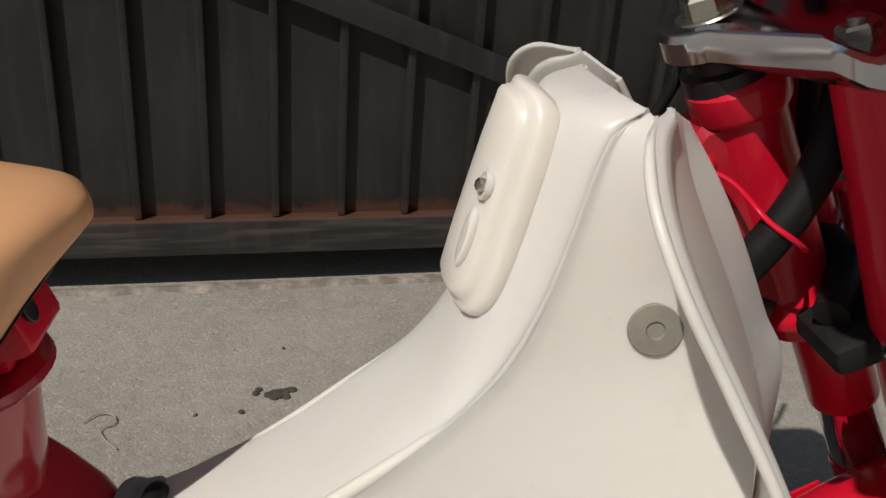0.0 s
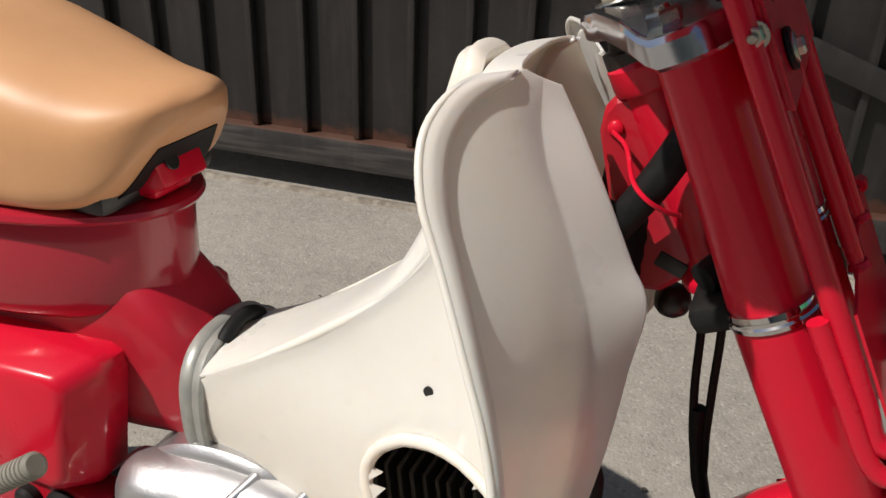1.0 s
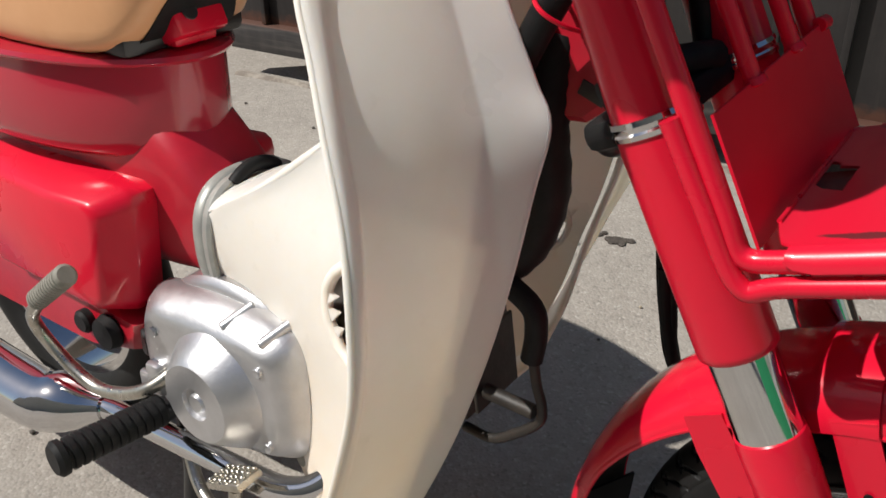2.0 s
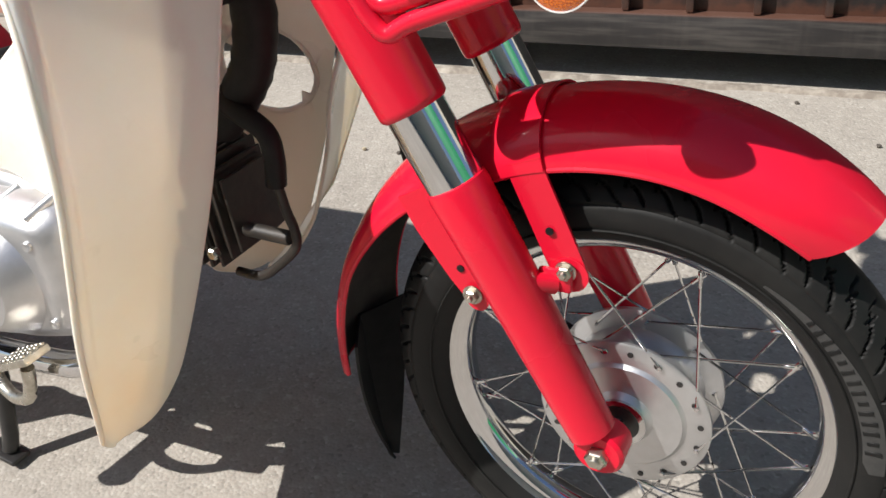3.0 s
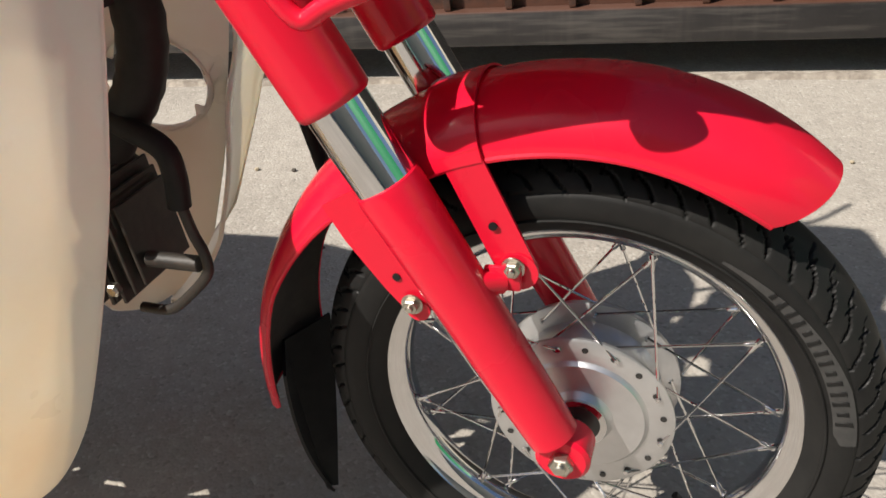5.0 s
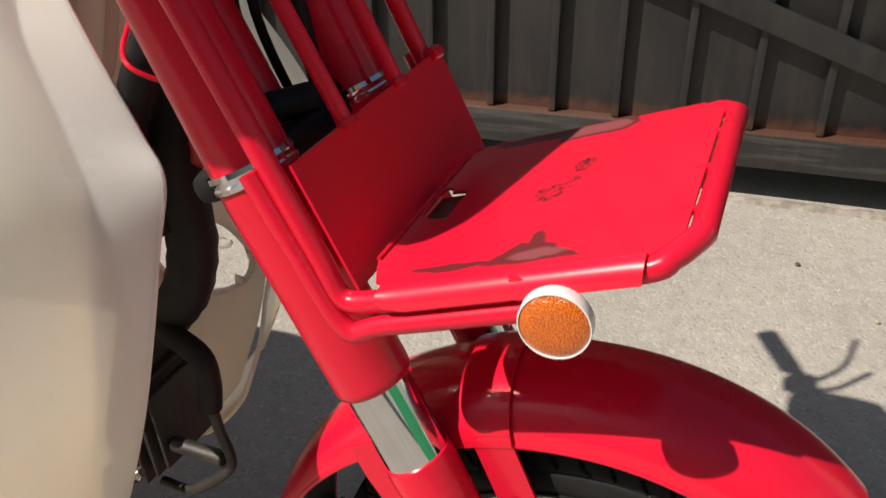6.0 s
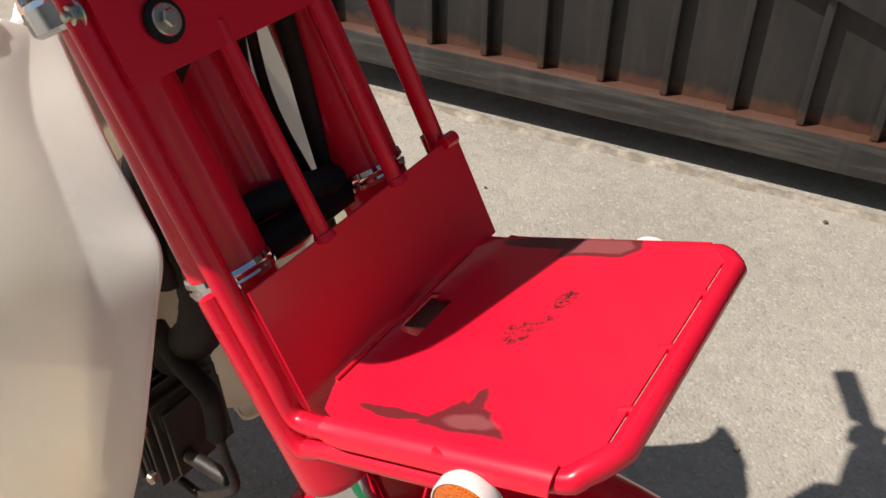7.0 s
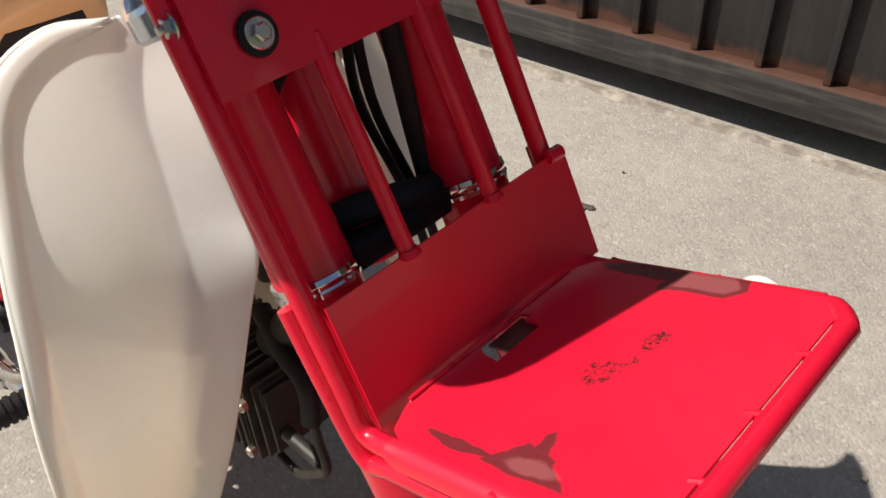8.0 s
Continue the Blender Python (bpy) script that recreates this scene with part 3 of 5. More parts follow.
    part("axle", rod((0, -0.098, 0.245), (0, 0.098, 0.245), 0.006), STEEL, wheel)
    # spokes: four patterns, turned round the axle
    kinds = []
    for side in (-1, 1):
        for lead in (-1, 1):
            a = math.radians(4 if lead > 0 else -4)
            b = a + lead * math.radians(47)
            r1 = 0.0735
            p = vec((r1 * math.cos(a), side * (0.0315 if lead > 0 else 0.0225), r1 * math.sin(a)))
            e = vec((0.1700 * math.cos(b), side * 0.006, 0.1700 * math.sin(b)))
            d = (e - p) / np.linalg.norm(e - p)
            shape = join(tube([p - vec((0, side * 0.004, 0)), p, p + 0.012 * d, e - 0.016 * d], [0.0014, 0.0014, 0.0012, 0.0012], 8),
                         tube([e - 0.017 * d, e - 0.016 * d, e - 0.002 * d], [0.0017, 0.0024, 0.0024], 8), lathe([(0.0028, 0), (0.0022, 0.0016)], p, (0, side, 0), 8))
            kinds.append(mesh_of("spoke", shape, CHROME))
    for k, me in enumerate(kinds):
        for i in range(9):
            ob = part("spoke", None, None, wheel, data=me)
            ob.matrix_local = Matrix.Translation((0, 0, 0.245)) @ Matrix.Rotation(-math.radians(40 * i + (10 if k > 1 else 0) + (20 if k % 2 else 0)), 4, "Y")
    part("valve", rod((0.10, -0.002, 0.112), (0.084, -0.003, 0.135), 0.004), RUBBER, wheel, "black rubber valve stem")


front_wheel()


def fork():
    for y, side in ((-0.080, -1), (0.076, 1)):
        cover = part("fork_cover", tube([on_fork(z, y, 0.006 * max(0.0, (z - 0.70) / 0.18)) for z in (0.556, 0.558, 0.562, 0.70, 0.74, 0.80, 0.882)], [0.0275, 0.0295, 0.0300, 0.0300, 0.0288, 0.0268, 0.0252], 36), RED, bike, "red painted upper fork tube")
        part("stanchion", rod(on_fork(0.480, y), on_fork(0.60, y), 0.0252, 36, 0.04), CHROME, bike, "bright chrome fork stanchion")
        low = [0.497, 0.4955, 0.490, 0.44, 0.30, 0.265]
        leg = part("fork_leg", tube([on_fork(z, y) for z in low], [0.0245, 0.0265, 0.0275, 0.0262, 0.0235, 0.022], 32), RED, bike, "red painted lower fork leg")
        part("axle_lug", lathe([(0.020, -0.017), (0.0235, -0.014), (0.0235, 0.012), (0.020, 0.015)], (fork_x(0.247), y - side * 0.005, 0.247), (0, 1, 0), 28), RED, leg)
        part("axle_nut", hexagon((fork_x(0.247), y + side * 0.008, 0.247), (0, side, 0), 0.019, 0.013), STEEL, leg, "zinc plated axle nut")
        ring = [(0.0295, -0.0068), (0.0314, -0.0064), (0.0320, -0.0030), (0.0306, -0.0014), (0.0306, 0.0006), (0.0320, 0.0026), (0.0314, 0.0064), (0.0285, 0.0068)]
        clamp = part("fork_clamp", lathe(ring, on_fork(0.715, y), FORK_WAY, 44, False), CHROME, cover, "chrome band clamp")
        lug = on_fork(0.715, y, -0.031) - vec((0, side * 0.020, 0))
        part("clamp_bolt", rod(lug + vec((0, side * 0.011, 0)), lug - vec((0, side * 0.014, 0)), 0.0032, 12), BLACK, clamp)
    # top bridge
    pts = []
    for c, r, a0, a1 in (((-0.002, -0.086), 0.033, -150, 50), ((-0.002, 0.086), 0.033, -50, 150), ((-0.050, 0.0), 0.034, 120, 240)):
        for a in np.linspace(math.radians(a0), math.radians(a1), 16):
            pts.append((c[0] + r * math.cos(a), c[1] + r * math.sin(a)))
    # waist between the two clamps
    base = on_fork(0.888) + vec((0.003, 0, 0))
    ux, uz = vec((0.8887, 0, 0.4586)), FORK_WAY

    def ring(h, inset):
        out = []
        for x, y in pts:
            f = 1 - inset / max(0.05, math.hypot(x + 0.01, y))
            t = min(1.0, max(0.0, (-0.012 - x) / 0.026))
            out.append(base + ux * (-0.01 + (x + 0.01) * f) + vec((0, y * f, 0)) + uz * (h + 0.019 * t * t * (3 - 2 * t)))
        return out

    bridge = part("top_bridge", loft([ring(-0.012, 0.004), ring(-0.009, 0), ring(0.005, 0), ring(0.009, 0.0025), ring(0.010, 0.006)]), POLISHED, bike, "polished alloy fork top bridge", sharp=30)
    for y in (-0.088, 0.088):
        part("fork_bolt", hexagon(base - ux * 0.006 + vec((0, y, 0)) + uz * 0.009, uz, 0.021, 0.012), STEEL, bridge, "zinc plated hexagon fork bolt")
    part("stem_nut", hexagon(base - ux * 0.050 + uz * 0.028, uz, 0.027, 0.015), STEEL, bridge, "zinc plated steering stem nut")
    part("stem_washer", lathe([(0.024, -0.022), (0.028, -0.019), (0.028, -0.006), (0.022, -0.004), (0.020, 0.008)], base - ux * 0.050, uz, 30), BLACK, bridge)
    low = on_fork(0.712)
    lower = join(moved(box((0.066, 0.170, 0.024), 0.009), Matrix.Translation(low + ux * -0.026) @ Matrix.Rotation(radians(-26), 4, "Y")),
                 tube([low + vec((-0.05, -0.06, 0.0)), low + vec((-0.02, -0.02, 0.02)), low + vec((-0.005, 0.03, 0.015)), low + vec((-0.02, 0.075, 0.0))], 0.012, 10))
    part("lower_bridge", lower, RUBBER, bike, "black lower fork bridge")
    part("head_flange", lathe([(0.027, 0.0), (0.0365, 0.004), (0.0375, 0.010), (0.036, 0.014), (0.029, 0.022), (0.027, 0.030)], on_fork(0.706) - ux * 0.040, FORK_WAY, 32), RED, bike, "red flange at the foot of the steering head")
    head = on_fork(0.874) - ux * 0.043
    foot = on_fork(0.692) - ux * 0.043
    part("head_tube", join(rod(foot, head, 0.027, 28), lathe([(0.031, 0), (0.033, 0.004), (0.033, 0.020), (0.029, 0.024)], head - 0.024 * FORK_WAY, FORK_WAY, 28)), RED, bike, "red painted steering head")


fork()


def front_fender():
    top, drop, halfw = 0.3135, 0.046, 0.056

    def depth(th):
        """How far the sides come down: less towards the tail."""
        return drop - 0.026 * min(1.0, max(0.0, (math.degrees(th) - 118) / 40)) ** 0.8

    rows = []
    for u in np.linspace(0, 1, 72):
        row = []
        for v in np.linspace(-1, 1, 33):
            a = v * math.pi / 2
            first = 52.5 + 4.5 * abs(v) ** 3
            th = math.radians(first + (184 - first) * u)
            r = top - depth(th) * (1 - math.cos(a)) - 0.010 * max(0.0, (0.25 - u) / 0.25) ** 2
            wide = halfw * (1 - 0.14 * max(0.0, (0.10 - u) / 0.10) ** 2)
            row.append((r * math.cos(th), wide * math.sin(a), 0.245 + r * math.sin(th)))
        rows.append(row)
    fender = part("front_fender", sheet(rows, 0.0016), RED, bike, "glossy red painted steel front mudguard")
    inside = []
    for row in rows[1:-1]:
        inside.append([(p[0] * 0.985, p[1] * 0.955, 0.245 + (p[2] - 0.245) * 0.985) for p in row[1:-1]])
    part("fender_underside", sheet(inside, 0.0008), GRIME, fender, "dirty black underside")
    for v in (-1, 1):
        lip = [(rows[i][0 if v < 0 else -1]) for i in range(72)]
        part("fender_lip", tube(lip, 0.0028, 8), RED, fender)
    # band over the crown with its two stays
    band = []
    for th in np.radians(np.linspace(103.6, 112.0, 6)):
        band.append([((top + 0.003 - drop * (1 - math.cos(a))) * math.cos(th), (halfw + 0.003) * math.sin(a), 0.245 + (top + 0.003 - drop * (1 - math.cos(a))) * math.sin(th)) for a in np.linspace(-1.62, 1.62, 30)])
    part("fender_band", sheet(band, 0.0022), RED, fender)
    for s in (-1, 1):
        y = s * 0.0605
        a, b = vec((-0.082, y, 0.512)), vec((-0.040, y * 0.97, 0.408))
        d = (b - a) / np.linalg.norm(b - a)
        w = vec((-d[2], 0, d[0]))
        grid = [[p + w * k for k in (-0.016, -0.013, 0, 0.013, 0.016)] for p in (a, a + 0.3 * (b - a), b - 0.004 * d)]
        stay = part("fender_stay", join(sheet(grid, 0.003), lathe([(0.0165, -0.0015), (0.0165, 0.0015)], b - 0.004 * d, (0, 1, 0), 24)), RED, fender)
        part("stay_bolt", hexagon((-0.044, y + s * 0.0022, 0.417), (0, s, 0), 0.0125, 0.007), STEEL, stay, "zinc plated bolt")
        part("stay_hole", lathe([(0.0036, 0), (0.0036, 0.0012)], (-0.0585, y + s * 0.0002, 0.452), (0, s, 0), 14), RUBBER, stay)
        lug = rod((-0.075, s * 0.083, 0.412), (-0.052, s * 0.064, 0.404), 0.0095, 16)
        part("stay_lug", join(lug, box((0.030, 0.006, 0.022), 0.003, Matrix.Translation((-0.052, s * 0.066, 0.409)))), RED, stay)
        # rear stay along the leg
        e, f = vec((-0.1305, s * 0.0565, 0.362)), vec((-0.188, s * 0.0590, 0.466))
        d = (f - e) / np.linalg.norm(f - e)
        w = vec((-d[2], 0, d[0]))
        grid = [[p + w * k * q for k in (-0.0185, -0.015, 0, 0.015, 0.0185)] for p, q in ((e, 0.55), (e + 0.25 * (f - e), 0.80), (e + 0.7 * (f - e), 1.0), (f, 0.9))]
        rear = part("fender_stay", join(sheet(grid, 0.003), lathe([(0.0105, -0.0015), (0.0105, 0.0015)], e, (0, 1, 0), 24)), RED, fender)
        part("stay_bolt", hexagon((-0.134, s * 0.0600, 0.370), (0, s, 0), 0.0125, 0.007), STEEL, rear, "zinc plated bolt")
        part("stay_hole", lathe([(0.0036, 0), (0.0036, 0.0012)], (-0.146, s * 0.0573, 0.394), (0, s, 0), 14), RUBBER, rear)
    # rubber flap under the tail
    grid = []
    for t in np.linspace(0, 1, 14):
        z = 0.262 - 0.205 * t
        w = 0.052 * (1 - 0.93 * t ** 2.0)
        grid.append([(-0.306 + 0.012 * t ** 2 + 0.022 * (1 - t) ** 2 * (k / 0.05) ** 2 * 0 + abs(k) * 0.55 * (1 - 0.6 * t), k * w / 0.05, z) for k in np.linspace(-0.05, 0.05, 11)])
    part("mud_flap", sheet(grid, 0.003), RUBBER, bike, "black rubber mud flap")


front_fender()


def carrier():
    """The front carrier: tube frame, upright back plate, platform, upper plate, rods and reflectors."""
    root = new("front_carrier")
    root.parent = bike
    tagged(root, "red painted steel front carrier, its platform rubbed to bare metal")

    def on_back(y, z):
        """A point of the upright plane, which leans with the fork."""
        return vec((-0.154 - (z - 0.655) * 0.512, y, z))

    def on_deck(x, y, up=0.0):
        return vec((x, y, 0.655 + (x + 0.154) * 0.365 + up))

    w = 0.118
    # back plate
    out = []
    for y in np.linspace(-0.111, 0.1315, 15):
        out.append([on_back(y, z) for z in (0.656, 0.668, 0.70, 0.731, 0.7375)])
    part("back_plate", sheet(out, 0.0022), WORN, root)
    # platform: curls up into the back plate, folds over the side tubes, corners cut
    rows = []
    for x in (-0.152, -0.149, -0.143, -0.130, -0.115, -0.10, -0.08, -0.05, -0.02, 0.005, 0.024, 0.032, 0.0390):
        wide = w - 0.001 if x < 0.022 else w - 0.001 - 0.020 * ((x - 0.022) / 0.017) ** 1.6
        wide = wide - 0.030 * max(0.0, (-0.138 - x) / 0.014) ** 1.5
        lift = 0.006 * max(0.0, (-0.138 - x) / 0.014)
        row = []
        for v in np.linspace(-1, 1, 31):
            a = abs(v)
            row.append(on_deck(x, v * wide, lift + 0.004))
        rows.append(row)
    deck = part("platform", sheet(rows, 0.0020, lambda p: -0.149 < p[0] < -0.128 and -0.022 < p[1] < 0.026), WORN, root, "red steel platform with dark rubbed patches", sharp=50)
    part("deck_edge", tube([p + vec((0, 0, 0.0006)) for p in rows[0]], 0.0017, 8), RED, deck)
    for s in (-1, 1):
        fold = []
        for x in (-0.136, -0.130, -0.118, -0.08, -0.04, 0.0, 0.015, 0.0237):
            cut = 0.4 if x < -0.133 else 0.75 if x < -0.126 else 1.0
            fold.append([on_deck(x, s * (w - 0.0012 + dy), 0.0042 - dz * cut) for dy, dz in ((0.0, 0.0), (0.004, 0.0004), (0.0072, 0.0022), (0.0094, 0.0056), (0.0100, 0.0095), (0.0101, 0.0130))])
        part("deck_fold", sheet(fold, 0.0018), WORN, deck)
    part("slot_strip", sheet([[on_deck(x, y, -0.003) for y in (-0.004, 0.012, 0.034)] for x in (-0.155, -0.142, -0.126)], 0.0016), RUST, deck, "rust-brown strip in the platform's slot")
    # frame tube: down the right side, round the platform, up the left
    top_z = 0.97
    behind = vec((-0.0095, 0, -0.0049))
    side = [on_back(-w, top_z) + behind, on_back(-w, 0.82) + behind, on_back(-w, 0.72) + behind, on_back(-w, 0.682) + behind, on_deck(-0.163, -w, 0.000), on_deck(-0.135, -w, -0.005), on_deck(-0.09, -w, -0.005), on_deck(0.018, -w, -0.005),
            on_deck(0.036, -w + 0.007, -0.002), on_deck(0.0485, -w + 0.025, 0.000)]
    loop = smooth_path(side, 5)
    left = [(p[0], -p[1], p[2]) for p in reversed(side)]
    path = loop + smooth_path(left, 5)
    part("frame_tube", tube(path, 0.0078, 14), RED, root)
    for y in (-0.060, 0.0, 0.060):
        part("weld", rod(on_deck(0.034, y - 0.006, 0.002), on_deck(0.046, y, 0.001), 0.0030, 8), RED, root)
    # second tube below, capped at both ends
    for s in (-1, 1):
        low = smooth_path([on_back(s * (w + 0.006), 0.742) + vec((-0.020, 0, -0.008)), on_back(s * (w + 0.006), 0.69) + vec((-0.018, 0, -0.008)), on_deck(-0.160, s * (w + 0.005), -0.020), on_deck(-0.13, s * (w + 0.004), -0.021), on_deck(-0.03, s * (w + 0.004), -0.021)], 6)
        part("support_tube", tube(low, 0.0072, 12), RED, root)
        part("rail_plate", box((0.075, 0.004, 0.010), 0.001, Matrix.Translation(on_deck(-0.085, s * (w + 0.003), -0.012)) @ Matrix.Rotation(radians(-20), 4, "Y")), RED, root)
        # reflector on the end of the support
        c = on_deck(-0.020, s * (w + 0.010), -0.023 - (0.004 if s > 0 else 0.0))
        ax = (0.06, s * 1.0, 0.03)
        cup = part("reflector", lathe([(0.009, -0.003), (0.0200, 0.0), (0.0215, 0.003), (0.0215, 0.011), (0.0211, 0.0124), (0.0204, 0.0124), (0.0202, 0.0105)], c, ax, 48), WHITE_PLASTIC, root, "round reflector, amber lens in a white cup")
        part("lens", lathe([(0.0202, 0.008), (0.0201, 0.0116), (0.0170, 0.0134), (0.0095, 0.0141), (0.0022, 0.0143)], c, ax, 48), AMBER, cup, "amber prismatic reflector lens")
        part("reflector_bracket", box((0.030, 0.004, 0.016), 0.001, Matrix.Translation(c + vec((-0.016, -s * 0.004, 0.010)))), RED, root)
    # rods and upper plate
    for y in (-0.037, 0.048):
        part("upright_rod", rod(on_back(y, 0.733) - vec((0.001, 0, 0)), on_back(y, 0.874) - vec((0.004, 0, 0)), 0.0062, 14), RED, root)
        part("weld", lathe([(0.0085, -0.003), (0.007, 0.002)], on_back(y, 0.738), FORK_WAY, 12), RED, root)
    part("rod_foot", rod(on_back(w - 0.006, 0.7375), on_back(w + 0.010, 0.7365), 0.0060, 12), RED, root)
    up = []
    for y in np.linspace(-w + 0.003, w - 0.030, 9):
        up.append([on_back(y, z) + vec((0.002, 0, 0)) for z in (0.862, 0.866, 0.90, 0.95, 1.00)])
    upper = part("upper_plate", sheet(up, 0.0026), RED, root, "red upper plate with a grey bolt")
    flange = [[on_back(-w + 0.003, z) + vec((-d, 0, -0.5 * d)) for d in (0.0, 0.006, 0.013)] for z in (0.862, 0.90, 0.95, 1.00)]
    part("plate_flange", sheet(flange, 0.0024), RED, upper)
    nrm = (0.89, 0, 0.456)
    c = on_back(-0.077, 0.886) + vec(nrm) * 0.002
    part("grommet", lathe([(0.0130, 0), (0.0138, 0.0015), (0.0130, 0.0038), (0.009, 0.0038)], c, nrm, 28), RUBBER, upper, "black rubber grommet")
    part("plate_bolt", join(lathe([(0.0098, 0.003), (0.0098, 0.0050), (0.0090, 0.0058)], c, nrm, 28), lathe([(0.0062, 0.005), (0.0060, 0.0092), (0.0048, 0.0102)], c, nrm, 6)), STEEL, upper, "grey steel bolt with washer")
    part("side_bolt", hexagon(on_back(-w - 0.001, 0.905) + vec((-0.007, 0, -0.0035)), (0, -1, 0), 0.012, 0.006), STEEL, upper)


carrier()


def leg_shield():
    root = new("leg_shield")
    root.parent = bike
    tagged(root, "cream plastic leg shield with flared wings, yellowed towards its foot")
    # spine cover: from the clamp up to the neck, over the top from ridge to ridge
    top = smooth_path([(-0.748, 0, 0.510), (-0.70, 0, 0.531), (-0.652, 0, 0.556), (-0.600, 0, 0.597), (-0.556, 0, 0.640), (-0.530, 0, 0.690), (-0.514, 0, 0.740), (-0.500, 0, 0.786), (-0.490, 0, 0.820), (-0.477, 0, 0.839), (-0.450, 0, 0.846)], 5)
    ridge = smooth_path([(-0.748, -0.071, 0.489), (-0.70, -0.069, 0.516), (-0.650, -0.068, 0.550), (-0.602, -0.069, 0.586), (-0.556, -0.069, 0.622), (-0.516, -0.069, 0.666), (-0.491, -0.069, 0.715), (-0.476, -0.069, 0.765), (-0.467, -0.069, 0.804), (-0.457, -0.068, 0.830), (-0.440, -0.066, 0.842)], 5)
    grid = []
    for a, r in zip(top, ridge):
        row = []
        for s in np.linspace(-1, 1, 49):
            k = abs(s) * math.pi / 2
            y = abs(r[1]) * math.sin(k) ** 0.86
            g = 1 - math.cos(k) ** 0.95
            bead = 0.0012 * math.exp(-((1 - abs(s)) / 0.16) ** 2)
            p = a + (r - a) * g
            row.append((p[0] - bead * 0.4, math.copysign(y + bead, s), p[2] + bead * 0.5))
        grid.append(row)
    part("spine_cover", sheet(grid, 0.003), CREAM, root, "cream plastic spine cover", sharp=60)
    for s in (-1, 1):
        bead = [(p[0] + 0.001, s * (abs(p[1]) - 0.0035), p[2] - 0.001) for p in ridge]
        part("ridge_bead", tube(bead, [0.0058 - 0.0040 * max(0.0, 1 - min(k, len(bead) - 1 - k) / 6) for k in range(len(bead))], 14), CREAM, root)

    # the two wings: an outer edge and an inner edge from foot to shoulder
    outer = smooth_path([(-0.514, -0.193, 0.176), (-0.482, -0.213, 0.235), (-0.452, -0.232, 0.300), (-0.428, -0.244, 0.365), (-0.400, -0.253, 0.440), (-0.377, -0.258, 0.520), (-0.378, -0.253, 0.595), (-0.392, -0.241, 0.650),
                         (-0.415, -0.227, 0.700), (-0.441, -0.209, 0.748), (-0.463, -0.194, 0.788), (-0.473, -0.168, 0.822), (-0.464, -0.130, 0.844), (-0.440, -0.094, 0.846)], 5)
    inner = smooth_path([(-0.508, -0.186, 0.174), (-0.470, -0.160, 0.200), (-0.435, -0.146, 0.252), (-0.412, -0.138, 0.305), (-0.376, -0.131, 0.400), (-0.353, -0.116, 0.490), (-0.340, -0.102, 0.570), (-0.335, -0.086, 0.635),
                         (-0.331, -0.074, 0.684), (-0.347, -0.071, 0.714), (-0.365, -0.071, 0.750), (-0.380, -0.070, 0.778), (-0.396, -0.067, 0.805), (-0.416, -0.062, 0.834)], 5)
    flank = smooth_path([(-0.600, -0.100, 0.212), (-0.648, -0.090, 0.275), (-0.668, -0.082, 0.345), (-0.741, -0.067, 0.392), (-0.743, -0.075, 0.440), (-0.746, -0.072, 0.488), (-0.650, -0.069, 0.549), (-0.575, -0.070, 0.606),
                         (-0.516, -0.070, 0.665), (-0.491, -0.070, 0.714), (-0.476, -0.070, 0.764), (-0.467, -0.070, 0.803), (-0.457, -0.069, 0.829), (-0.440, -0.067, 0.841)], 5)
    m = len(outer)

    def ease(t):
        t = min(1.0, max(0.0, t))
        return t * t * (3 - 2 * t)

    def askew(z):
        """The far wing sits further back towards its foot."""
        return 0.030 * ease((0.66 - z) / 0.22) + 0.034 * max(0.0, (0.30 - z) / 0.12)

    def softened(path, reach):
        """The path with its sharp bends rounded off."""
        out = []
        for i in range(len(path)):
            w = np.array([math.exp(-((i - j) / reach) ** 2) for j in range(len(path))])
            t = np.array([i - j for j in range(len(path))], float)
            base = [np.polynomial.polynomial.polyfit(t, np.array([p[c] for p in path]), 1, w=np.sqrt(w))[0] for c in range(3)]
            out.append(np.array(base))
        return out

    outer_soft, inner_soft = softened(outer, 9), softened(inner, 9)
    for sgn in (-1, 1):
        grid = []
        for i in range(m):
            o, n_ = outer[i].copy(), inner[i].copy()
            os_, ns_ = outer_soft[i], inner_soft[i]
            if sgn > 0:
                n_ = n_ + vec((-0.012, -0.036, 0)) * math.exp(-((n_[2] - 0.530) / 0.045) ** 2)
            span = np.linalg.norm(o - n_)
            u0 = i / (m - 1)
            row = []
            for v in np.linspace(0, 1, 81):
                d = v * span
                e = (1 - v) * span
                p = os_ + (ns_ - os_) * v + (o - os_) * max(0.0, 1 - v / 0.35) ** 2 + (n_ - ns_) * max(0.0, (v - 0.55) / 0.45) ** 2
                hollow = 0.001 * math.sin(math.pi * v) * min(1.0, span / 0.12)
                # rolled rim on the outer edge, broad flange on the upper inner edge
                rim = 0.0
                r0 = 0.0135 * min(1.0, span / 0.07)
                if u0 > 0.16:
                    rim += 0.0056 * (1 - 1 / (1 + math.exp(-(d - r0) / 0.0012))) * min(1.0, (u0 - 0.16) / 0.3)
                # the panel curves back to a straight crease, and the strip beyond stands forward to the inner edge
                zi = inner[i][2]
                near = ease((zi - 0.500) / 0.22)
                strip = max(0.046 * near * min(1.0, span / 0.15), 1e-4)
                crest = 0.0060 * near * min(1.0, span / 0.12) * ease((0.852 - zi) / 0.05)
                hollow += crest * (max(0.0, d / max(1e-6, span - strip)) ** 2.6 if e >= strip else e / strip)
                away = vec((-0.93, 0.36, 0.0))
